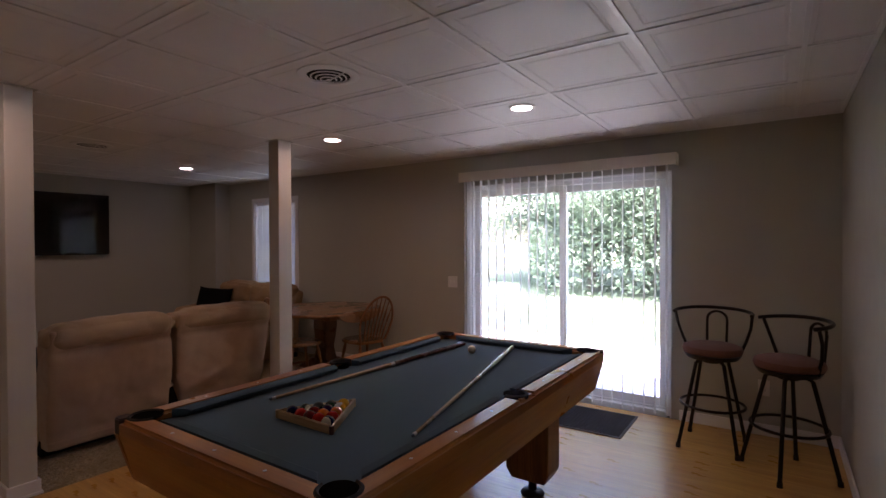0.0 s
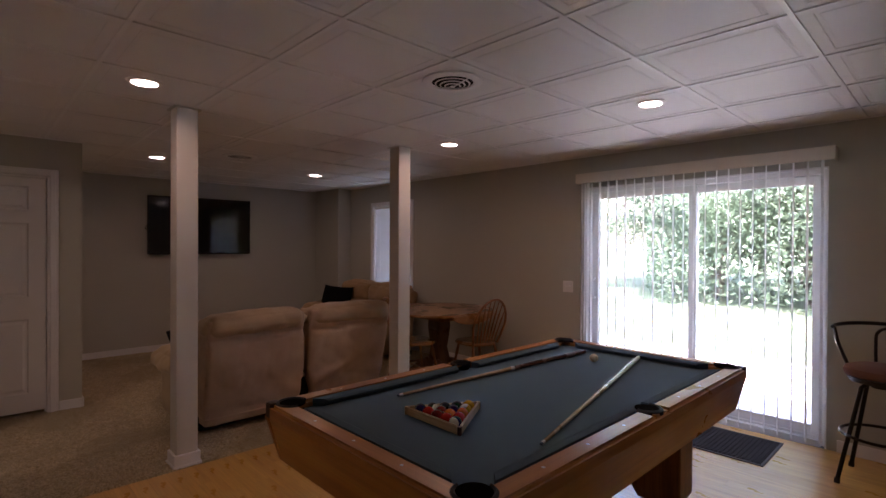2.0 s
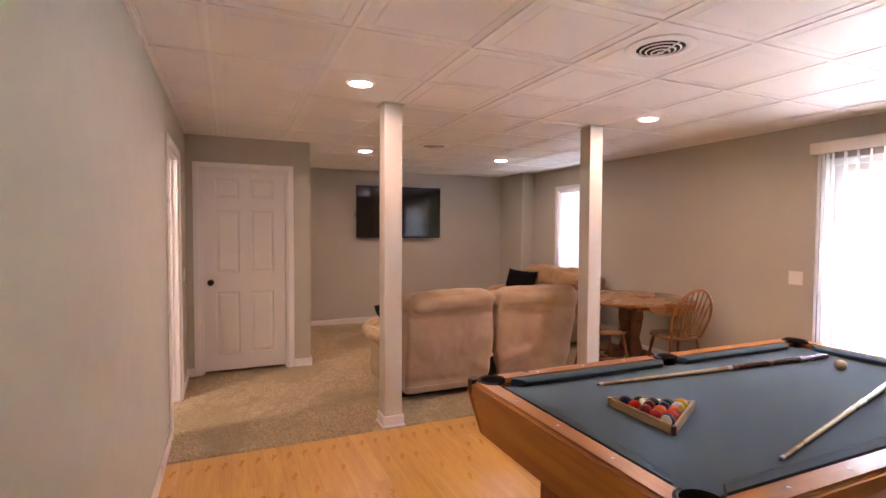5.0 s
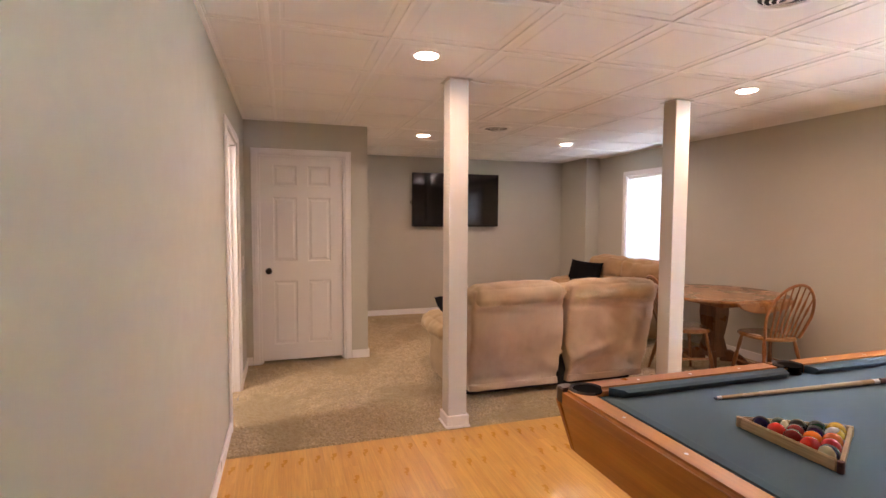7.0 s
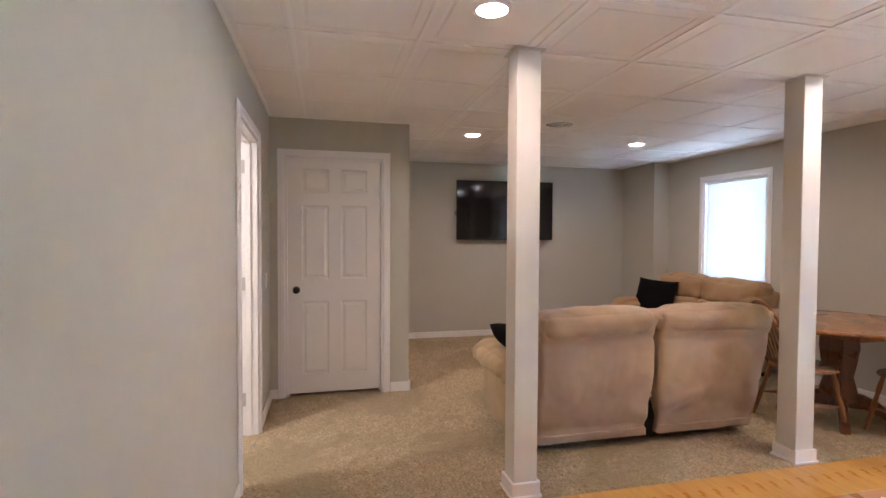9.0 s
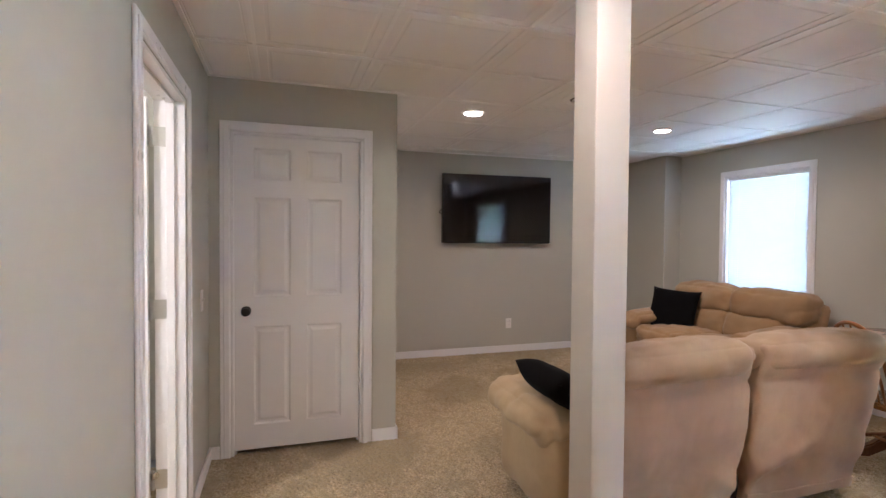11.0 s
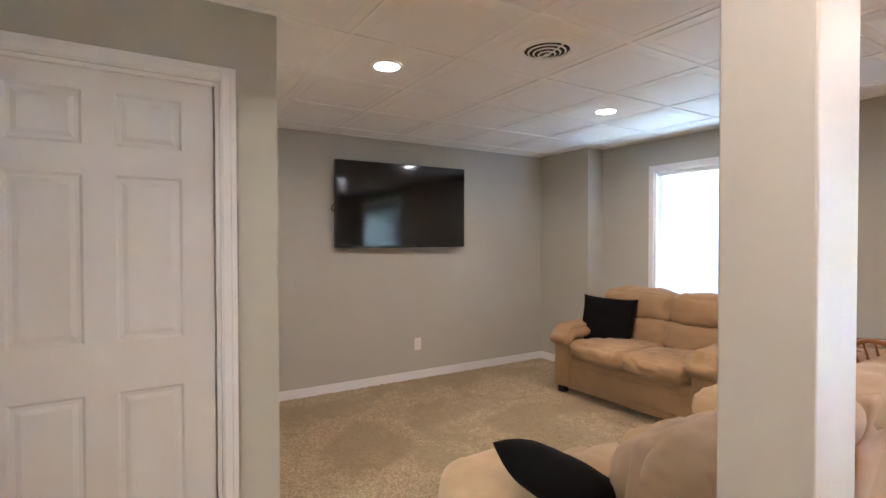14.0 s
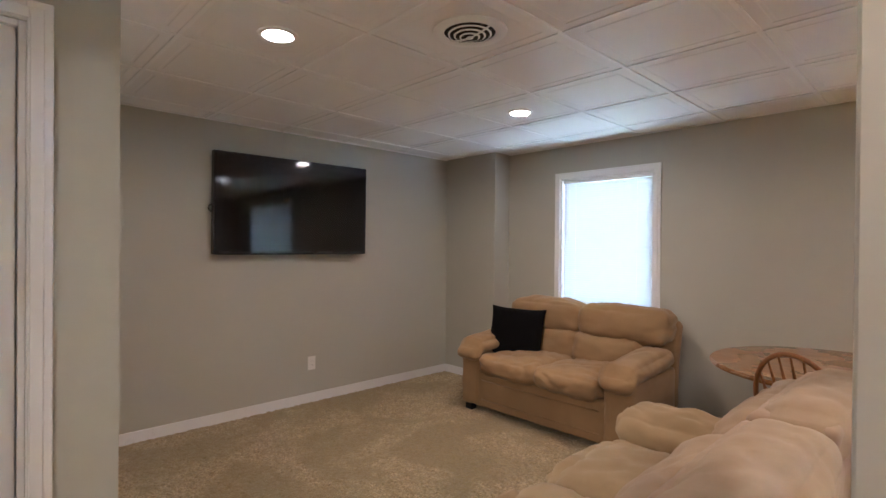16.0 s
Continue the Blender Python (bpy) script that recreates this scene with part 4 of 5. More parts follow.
def cue(a, b, name, label, butt):
    """A two-piece cue lying from its tip a to its butt b."""
    a, b = Vector((*a, FELT_Z + 0.007)), Vector((*b, FELT_Z + 0.0155))
    d = b - a
    m = Matrix.Translation(a) @ d.to_track_quat("Y", "Z").to_matrix().to_4x4()
    L = d.length
    r = root(name, m)

    def seg(bm, prof, n=14):
        tube(bm, [(0, y, 0) for y, _ in prof], [q for _, q in prof], n)
    part("tip", plain("cue_tip", (0.10, 0.14, 0.2), 0.9), lambda bm: seg(bm, [(0.0, 0.005), (0.008, 0.006)]), r, True)
    part("ferrule", PLASTIC, lambda bm: seg(bm, [(0.008, 0.0062), (0.028, 0.0063)]), r, True)
    part("shaft", MAPLE_Y, lambda bm: seg(bm, [(0.028, 0.0062), (L * 0.3, 0.0085), (L * 0.52, 0.0105)]), r, True)
    part("joint", STEEL, lambda bm: seg(bm, [(L * 0.52, 0.0108), (L * 0.54, 0.011)]), r, True)
    part("butt", butt, lambda bm: seg(bm, [(L * 0.54, 0.0108), (L * 0.8, 0.0135), (L - 0.02, 0.0148), (L, 0.0142)]), r, True)
    part("bumper", LEATHER, lambda bm: seg(bm, [(L, 0.0125), (L + 0.012, 0.011)]), r, True)
    return tagged(r, label, "pool cue", "pool cues")


MAPLE_Y = wooden("cue_maple", (0.42, 0.26, 0.13), (0.52, 0.34, 0.18), (0.60, 0.41, 0.24), 0.28, 1, 2.0, 0.4)
cue((-1.637, 1.298), (-1.54, 2.72), "pool_cue", "maple pool cue with dark red butt on the felt", BUTTWOOD)
# Second butt: glare on the maple put into its pale silver colour.
cue((-0.876, 1.313), (-1.223, 2.79), "pool_cue", "maple pool cue on the felt, glare painted on its butt", plain("glare_cue_butt", (0.42, 0.40, 0.37), 0.16, 0.2, 0.06, 0.03))

BR = 0.0247
BALL_COLOURS = [(0.75, 0.34, 0.008), (0.006, 0.008, 0.075), (0.50, 0.016, 0.010), (0.03, 0.008, 0.05), (0.66, 0.10, 0.008), (0.005, 0.045, 0.02), (0.18, 0.010, 0.010), (0.008, 0.008, 0.009)]


def ball(name, at, colour, striped, label, turn):
    k = Net("ball_paint")
    k.set(Base_Color=colour, Roughness=0.08, Coat_Weight=0.5)
    r = root(name, pose(at[0], at[1], at[2], *turn))
    if not striped:
        tagged(part("body", k.m, lambda bm: bmesh.ops.create_uvsphere(bm, u_segments=24, v_segments=16, radius=BR), r, "all"), "")
    else:
        def band(lo, hi):
            def build(bm):
                prof = [(max(0.0004, BR * math.cos(radians(a))), BR * math.sin(radians(a))) for a in np.linspace(lo, hi, 9)]
                lathe(bm, prof, 24)
            return build
        part("stripe", k.m, band(-32, 32), r, "all")
        part("cap", BALLWHITE, band(32, 90), r, "all")
        part("cap", BALLWHITE, band(-90, -32), r, "all")
    return tagged(r, label, "pool ball", "pool balls")


BALLWHITE = Net("ball_cream").set(Base_Color=(0.75, 0.68, 0.52), Roughness=0.08, Coat_Weight=0.5)
ball("cue_ball", (-1.384, 2.565, FELT_Z + BR), (0.75, 0.68, 0.52), False, "cream white cue ball on the felt", (0, 0, 0))
# the racked triangle: corners at A (far left), B (near), C (far right)
RA, RB, RC = Vector((-1.445, 1.180)), Vector((-1.121, 1.177)), Vector((-1.277, 1.444))
RACK_C = (RA + RB + RC) / 3
rack_ang = math.atan2(*(RB - RA).yx)
COL = {"yellow": 0, "blue": 1, "red": 2, "purple": 3, "orange": 4, "green": 5, "maroon": 6, "black": 7}
RACKED = [["blue", "red", "maroon", "red", "blue*"], ["green*", "maroon", "orange", "red"], ["black", "purple", "orange"], ["green", "yellow*"], ["yellow"]]
rng = random.Random(8)
row_d = Vector((math.cos(rack_ang), math.sin(rack_ang)))
up_d = Vector((-row_d.y, row_d.x))
pitch = 2 * BR + 0.0006
start = RACK_C - row_d * pitch * 2 - up_d * pitch * 1.155
for ri, row in enumerate(RACKED):
    for ci, nm in enumerate(row):
        p = start + row_d * pitch * (ci + ri / 2) + up_d * pitch * 0.866 * ri
        striped = nm.endswith("*")
        base_name = nm.rstrip("*")
        ball("pool_ball", (p.x, p.y, FELT_Z + BR), BALL_COLOURS[COL[base_name]], striped, "glossy %s %s pool ball in the rack" % (base_name, "striped" if striped else "solid"),
             (rng.uniform(0, 360), rng.uniform(0, 360), rng.uniform(0, 360)))


def rack():
    r = root("ball_rack", pose(RACK_C.x, RACK_C.y, FELT_Z, 0, 0, math.degrees(rack_ang)))
    R_in = pitch * 2.31 + BR * 2.05
    R_out = R_in + 0.019
    ang = [-150, -30, 90]
    inn = [(R_in * math.cos(radians(a)), R_in * math.sin(radians(a))) for a in ang]
    out = [(R_out * math.cos(radians(a)), R_out * math.sin(radians(a))) for a in ang]
    for i in range(3):
        j = (i + 1) % 3

        def side(bm, i=i, j=j):
            t = 0.94

            def cut(p, q):
                return (p[0] + (q[0] - p[0]) * (1 - t), p[1] + (q[1] - p[1]) * (1 - t))
            prism(bm, [cut(out[i], out[j]), cut(out[j], out[i]), inn[j], inn[i]], 0.0, 0.033)
            bmesh.ops.recalc_face_normals(bm, faces=bm.faces[:])
            bmesh.ops.bevel(bm, geom=bm.edges[:], offset=0.003, segments=2, affect="EDGES")
        part("side", MAPLE, side, r)

        if i == 1:
            def corner(bm):
                p = Vector((*inn[1], 0)) + (Vector((*out[1], 0)) - Vector((*inn[1], 0))) * 0.36
                cyl(bm, (p.x, p.y, 0.0015), (p.x, p.y, 0.0315), 0.0085, n=12)
            tagged(part("corner", BUTTWOOD, corner, r, True), "dark wooden corner block")
        else:
            part("corner", MAPLE, lambda bm: cyl(bm, (*(Vector(inn[i]).lerp(Vector(out[i]), 0.36)), 0.0015), (*(Vector(inn[i]).lerp(Vector(out[i]), 0.36)), 0.0315), 0.0085, n=12), r, True)
    tagged(r, "pale maple triangle rack holding the balls", "ball rack")


rack()


# ---- reclining loveseat, its back to the games area ----
def recliner():
    loc = pose(-4.3, 2.0, 0)
    r = root("reclining_loveseat", loc)
    inv = loc.inverted()

    def P(name, *a, mat=SUEDE_A, **k):
        return part(name, mat, lambda bm: pillow(bm, *a, **k), r, "all", inv)

    def lean(w):
        f = max(0.0, (w.z - 0.06) / 0.9)
        side = 0.03 * f * (1 if w.y > 2.07 else -0.35)
        out = 0.0
        if w.x > -3.97:
            # slack cloth: a slanting fold on one shell, a pulled lower corner on the other, a soft belly on both
            if w.y > 2.03:
                u = w.y - 2.05
                out = 0.036 * math.exp(-((w.z - 0.27 - 0.34 * u) / 0.055) ** 2) * math.exp(-((u - 0.14) / 0.22) ** 2)
                out -= 0.030 * math.exp(-((w.z - 0.16 - 0.30 * u) / 0.06) ** 2) * math.exp(-((u - 0.16) / 0.22) ** 2)
                out += 0.020 * math.exp(-((w.z - 0.30) / 0.07) ** 2) * math.exp(-((u - 0.70) / 0.14) ** 2)
            else:
                u = 2.02 - w.y
                out = 0.026 * math.exp(-((w.z - 0.20 - 0.5 * u) / 0.06) ** 2) * math.exp(-(u / 0.18) ** 2)
                out -= 0.010 * math.exp(-((w.z - 0.17) / 0.03) ** 2)
            out += 0.012 * math.exp(-((w.z - 0.5) / 0.16) ** 2) - 0.014 * math.exp(-((w.z - 0.745) / 0.022) ** 2)
        return Vector((w.x + 0.16 * f + out, w.y + side + 0.02 * f * (1 if w.y > 2.03 else -0.6) - 0.045 * f * max(0.0, 1 - abs(w.y - 2.03) / 0.8) + (0.07 if w.y > 2.03 else -0.04) * max(0.0, 1 - abs(w.y - 2.03) / 0.2) * max(0.0, 1 - abs(w.z - 0.17) / 0.24), w.z - 0.02 * abs(w.y - 2.05) * f))
    for i, (a, b) in enumerate(((1.20, 2.025), (2.045, 2.83))):
        P("back_shell", -4.10, -3.865, a, b, 0.075, 0.912, r=0.028, puff=0.004, wrinkle=0.007, seed=3.1 + i * 5, n=40, shape=lean)
        P("hem_band", -4.05, -3.861, a + 0.004, b - 0.004, 0.07, 0.135, r=0.010, puff=0.0, wrinkle=0.005, seed=4.0 + i, n=24, shape=lean)
        P("headrest", -4.09, -3.846, a - 0.010, b + 0.004, 0.755, 0.945, mat=SUEDE_HEAD, r=0.085, puff=0.016, wrinkle=0.012, seed=7.7 + i * 3, n=30, shape=lean)
        P("back_cushion", -4.15, -3.97, a + 0.05, b - 0.03, 0.42, 0.78, mat=SUEDE_SEAT, r=0.11, puff=0.045, wrinkle=0.022, seed=1.7 + i * 4, n=18, shape=lean)
        P("upper_back_cushion", -4.215, -3.98, a + 0.03, b - 0.02, 0.58, 0.872, mat=SUEDE_HEAD, r=0.11, puff=0.022, wrinkle=0.022, seed=12.3 + i * 4, n=28, shape=lean)
        P("seat_cushion", -4.70, -4.12, max(a, 1.33), min(b, 2.66), 0.27, 0.475, r=0.085, mat=SUEDE_SEAT, puff=0.035, wrinkle=0.02, seed=2.2 + i * 6, n=28)
        P("footrest", -4.74, -4.60, max(a, 1.33), min(b, 2.66), 0.09, 0.42, r=0.06, mat=SUEDE_SEAT, puff=0.03, wrinkle=0.015, seed=4.4 + i, n=14)
    for i, (a, b) in enumerate(((1.03, 1.36), (2.62, 2.94))):
        P("arm", -4.62, -4.02, a + 0.06, b - 0.06, 0.06, 0.50, r=0.05, mat=SUEDE_SEAT, puff=0.02, wrinkle=0.012, seed=6.0 + i, n=14)
        P("arm_pad", -4.70, -4.02, a, b, 0.40, 0.60, r=0.10, mat=SUEDE_SEAT, puff=0.03, wrinkle=0.024, seed=9.0 + 3 * i, n=28)
    for y in (1.60, 2.34):
        P("seat_roll", -4.735, -4.58, y - 0.27, y + 0.27, 0.33, 0.462, mat=SUEDE_SEAT, r=0.064, puff=0.02, wrinkle=0.022, seed=21 + y, n=24)
    # Black boxes put in for the shade under the seat and between backs.
    part("base", BLACK, lambda bm: box(bm, -4.58, -3.98, 1.2, 2.80, 0.015, 0.12), r, at=inv)
    part("gap_lining", BLACK, lambda bm: box(bm, -4.05, -3.92, 1.96, 2.115, 0.05, 0.40), r, at=inv)
    tagged(r, "rose-beige suede reclining loveseat with worn back", "sofa")


recliner()


# ---- loveseat under the window ----
def loveseat():
    loc = pose(-5.73, 3.85, 0)
    r = root("loveseat", loc)
    inv = loc.inverted()

    def P(name, *a, mat=SUEDE_B, **k):
        return part(name, mat, lambda bm: pillow(bm, *a, **k), r, "all", inv)

    def lean(w):
        return Vector((w.x, w.y + 0.10 * max(0.0, w.z - 0.4) / 0.5, w.z))
    P("base", -6.46, -5.00, 3.42, 4.25, 0.055, 0.36, r=0.025, puff=0.006, wrinkle=0.006, seed=1, n=14)
    for z in (0.29, 0.13):
        part("front_seam", SUEDE_B, lambda bm: tube(bm, [(-6.27, 3.412, z), (-5.73, 3.408, z - 0.003), (-5.2, 3.412, z)], 0.004, 6), r, "all", inv)
    for i, (a, b) in enumerate(((-6.285, -5.735), (-5.735, -5.19))):
        P("seat_cushion", a, b, 3.37, 4.0, 0.345, 0.50, r=0.06, puff=0.03, wrinkle=0.024, seed=2 + i * 4, n=28)
        P("lower_back_cushion", a - 0.01, b + 0.01, 3.90, 4.14, 0.44, 0.72, r=0.08, puff=0.03, wrinkle=0.022, seed=3 + i * 4, n=18, shape=lean)
        o = -0.17 if i == 0 else 0.003
        e = -0.003 if i == 0 else 0.18
        P("upper_back_cushion", a + o, b + e, 3.92, 4.19, 0.665, 0.925, r=0.07, puff=0.03, wrinkle=0.024, seed=5 + i * 4, n=20, shape=lean)
    P("back_frame", -6.47, -4.98, 4.10, 4.25, 0.07, 0.86, r=0.06, puff=0.01, wrinkle=0.006, seed=8, n=14, shape=lean)
    for i, (a, b) in enumerate(((-6.53, -6.27), (-5.20, -4.94))):
        P("arm", a + 0.025, b - 0.025, 3.41, 4.15, 0.055, 0.52, r=0.035, puff=0.01, wrinkle=0.008, seed=11 + i, n=14)

        def slope(w):
            return Vector((w.x, w.y, w.z + 0.05 * (w.y - 3.3) / 0.8 - (0.04 if w.y < 3.42 else 0)))
        P("arm_pad", a + 0.005, b - 0.005, 3.35, 4.10, 0.475, 0.61, r=0.066, puff=0.028, wrinkle=0.012, seed=13 + 3 * i, n=28, shape=slope)

    for x in (-6.43, -5.03):
        for y in (3.46, 4.18):
            part("foot", BLACK, lambda bm: box(bm, x - 0.035, x + 0.035, y - 0.035, y + 0.035, 0.004, 0.06, 0.004), r, at=inv)
    tagged(r, "tan suede loveseat under the window", "sofa")


loveseat()


def throw_pillow(m, s, label):
    def build(bm):
        n = 22
        for side in (1, -1):
            g = {}
            for i in range(n + 1):
                for j in range(n + 1):
                    u, v = -1 + 2 * i / n, -1 + 2 * j / n
                    t = ((1 - u ** 4) * (1 - v ** 4)) ** 0.55
                    pull = 1 - 0.07 * (1 - abs(u) ** 3) * abs(v) ** 6
                    pull2 = 1 - 0.07 * (1 - abs(v) ** 3) * abs(u) ** 6
                    w = 0.006 * noise.noise(Vector((u * 3, v * 3, side * 2.0)))
                    g[i, j] = bm.verts.new((u * s / 2 * pull2, side * (0.075 * t + 0.002 + w * t), v * s / 2 * pull))
            for i in range(n):
                for j in range(n):
                    bm.faces.new((g[i, j], g[i + 1, j], g[i + 1, j + 1], g[i, j + 1]))
        bmesh.ops.remove_doubles(bm, verts=bm.verts[:], dist=0.005)
    ob = part("throw_pillow", BLACKCLOTH, build, None, "all", m)
    return tagged(ob, label, "pillow", "black throw pillows")


throw_pillow(pose(-6.19, 3.77, 0.645, -20, 3, 27), 0.485, "square black throw pillow on the tan loveseat")
pd = Vector((-0.19, -0.19, 0.13)).normalized()
pn = Vector((-0.45, -0.05, 0.9))
pn = (pn - pd * pn.dot(pd)).normalized()
pe = pd.cross(pn)
px_, pz_ = (pd + pe).normalized(), (pd - pe).normalized()
throw_pillow(Matrix(((px_.x, pn.x, pz_.x, -4.195), (px_.y, pn.y, pz_.y, 1.25), (px_.z, pn.z, pz_.z, 0.635), (0, 0, 0, 1))), 0.40, "square black throw pillow against the recliner arm")


# ---- drop-leaf table and chairs ----
def dining_table():
    cx, cy, R, cut = -3.97, 3.75, 0.61, 0.53
    r = root("drop_leaf_table", pose(cx, cy, 0))

    def top(bm):
        o = []
        a0 = math.acos(cut / R)
        for i in range(57):
            a = a0 + (2 * math.pi - 2 * a0) * i / 56
            o.append((R * math.cos(a), R * math.sin(a)))
        prism(bm, o, 0.732, 0.757)
        bmesh.ops.recalc_face_normals(bm, faces=bm.faces[:])
        es = [e for e in bm.edges if abs(e.verts[0].co.z - e.verts[1].co.z) < 0.001]
        bmesh.ops.bevel(bm, geom=es, offset=0.008, segments=3, affect="EDGES")
    part("top", TOPWOOD, top, r)

    def leaf(bm):
        h = math.sqrt(R * R - cut * cut) + 0.01
        o = [(h * math.cos(math.pi * i / 20), -0.10 * math.sin(math.pi * i / 20)) for i in range(21)]
        prism(bm, o, -0.011, 0.011, Matrix.Translation((cut + 0.006, 0, 0.745)) @ Matrix(((0, 0, 1, 0), (1, 0, 0, 0), (0, 1, 0, 0), (0, 0, 0, 1))))
        bmesh.ops.recalc_face_normals(bm, faces=bm.faces[:])
        bmesh.ops.bevel(bm, geom=bm.edges[:], offset=0.004, segments=1, affect="EDGES")
    part("leaf", TOPWOOD, leaf, r)
    part("apron", CHAIRWOOD, lambda bm: box(bm, -0.33, 0.33, -0.25, 0.25, 0.665, 0.7315, 0.004), r)

    def pedestal(bm):
        o = [(0.10, 0.15), (0.085, 0.25), (0.07, 0.33), (0.085, 0.45), (0.095, 0.56), (0.09, 0.667)]
        prev = None
        for h, z in o:
            ring = [bm.verts.new((sx * h, sy * h, z)) for sx, sy in ((-1, -1), (1, -1), (1, 1), (-1, 1))]
            if prev:
                for i in range(4):
                    bm.faces.new((prev[i], prev[(i + 1) % 4], ring[(i + 1) % 4], ring[i]))
            else:
                bm.faces.new(ring)
            prev = ring
        bm.faces.new(prev)
        bmesh.ops.recalc_face_normals(bm, faces=bm.faces[:])
        bmesh.ops.bevel(bm, geom=[e for e in bm.edges if abs(e.verts[0].co.z - e.verts[1].co.z) > 0.01], offset=0.012, segments=2, affect="EDGES")
    part("pedestal", CHAIRWOOD_SHADED, pedestal, r)
    for k in range(4):
        def foot(bm, k=k):
            pts = [(0.06, 0.20), (0.14, 0.215), (0.24, 0.17), (0.32, 0.09), (0.385, 0.055), (0.40, 0.0), (0.34, 0.0), (0.26, 0.06), (0.16, 0.105), (0.06, 0.10)]
            m = Matrix.Rotation(math.radians(90 * k + 45), 4, "Z") @ Matrix(((1, 0, 0, 0), (0, 0, 1, 0), (0, 1, 0, 0), (0, 0, 0, 1)))
            prism(bm, pts, -0.03, 0.03, m)
            bmesh.ops.recalc_face_normals(bm, faces=bm.faces[:])
            bmesh.ops.bevel(bm, geom=bm.edges[:], offset=0.008, segments=2, affect="EDGES")
        part("foot", CHAIRWOOD_SHADED, foot, r)
    tagged(r, "round honey-oak pedestal table with a small drop leaf", "table")


# Darker oak: the shade under the table top is put into its colour.
CHAIRWOOD_SHADED = wooden("shaded_pedestal_oak", (0.085, 0.028, 0.008), (0.15, 0.054, 0.016), (0.20, 0.082, 0.026), 0.30, 2, 1.2, 0.3)
dining_table()


def windsor(m):
    """A hoop-backed chair that faces local +y."""
    r = root("windsor_chair", m)

    def seat(bm):
        o = []
        for i in range(36):
            a = 2 * math.pi * i / 36
            c, s = math.cos(a), math.sin(a)
            o.append((math.copysign(abs(c) ** 0.72, c) * (0.20 + 0.02 * s), math.copysign(abs(s) ** 0.72, s) * 0.205))
        prism(bm, o, 0.418, 0.452)
        bmesh.ops.recalc_face_normals(bm, faces=bm.faces[:])
        es = [e for e in bm.edges if abs(e.verts[0].co.z - e.verts[1].co.z) < 0.001]
        bmesh.ops.bevel(bm, geom=es, offset=0.011, segments=3, affect="EDGES")
    part("seat", TOPWOOD, seat, r, True)

    def back_point(x, z):
        f = (z - 0.45) / 0.47
        return Vector((x, -0.165 - 0.15 * f - 0.02 * f * f, z))
    pts = []
    for i in range(41):
        a = math.pi * i / 40
        x = 0.2 * math.cos(a)
        z = 0.63 + 0.285 * math.sin(a)
        pts.append(back_point(x, z))
    pts = [back_point(0.155, 0.44), back_point(0.18, 0.53)] + pts + [back_point(-0.18, 0.53), back_point(-0.155, 0.44)]
    part("hoop", CHAIRWOOD, lambda bm: tube(bm, pts, 0.0125, 10), r, True)
    for i in range(7):
        u = -1 + 2 * (i + 0.5) / 7
        xb, xt = u * 0.125, u * 0.185
        zt = 0.63 + 0.285 * math.sqrt(max(0, 1 - (xt / 0.2) ** 2)) - 0.004

        def spindle(bm, xb=xb, xt=xt, zt=zt):
            k = 10
            p, q = [], []
            for j in range(k + 1):
                f = j / k
                z = 0.445 + (zt - 0.445) * f
                p.append(back_point(xb + (xt - xb) * f, z))
                q.append(0.0055 + 0.0035 * math.exp(-((f - 0.25) / 0.16) ** 2) + 0.006 * math.exp(-((f - 0.66) / 0.11) ** 2))
            tube(bm, p, q, 8)
        part("spindle", CHAIRWOOD, spindle, r, True)
    ends = {}
    for sx in (-1, 1):
        for sy in (-1, 1):
            a = Vector((sx * 0.135, sy * 0.13, 0.43))
            b = Vector((sx * 0.195, sy * (0.20 if sy > 0 else 0.225), 0.0))
            ends[sx, sy] = (a, b)

            def leg(bm, a=a, b=b):
                rr = [0.011, 0.015, 0.018, 0.013, 0.017, 0.019, 0.016, 0.012, 0.010]
                tube(bm, [a + (b - a) * i / 8 for i in range(9)], rr, 10)
            part("leg", CHAIRWOOD, leg, r, True)
    mid = []
    for sx in (-1, 1):
        p = ends[sx, 1][0].lerp(ends[sx, 1][1], 0.58)
        q = ends[sx, -1][0].lerp(ends[sx, -1][1], 0.58)
        mid.append((p + q) / 2)
        part("stretcher", CHAIRWOOD, lambda bm: tube(bm, [p.lerp(q, i / 6) for i in range(7)], [0.007, 0.009, 0.012, 0.013, 0.012, 0.009, 0.007], 8), r, True)
    part("stretcher", CHAIRWOOD, lambda bm: tube(bm, [mid[0].lerp(mid[1], i / 6) for i in range(7)], [0.007, 0.009, 0.012, 0.013, 0.012, 0.009, 0.007], 8), r, True)
    return tagged(r, "honey-oak hoop-backed spindle chair at the table", "chair", "chairs round the table")


chair = windsor(pose(-3.50, 3.86, 0.004, 0, 0, 78))
copy_thing(chair, pose(-3.96, 3.38, 0.004, 0, 0, -14))


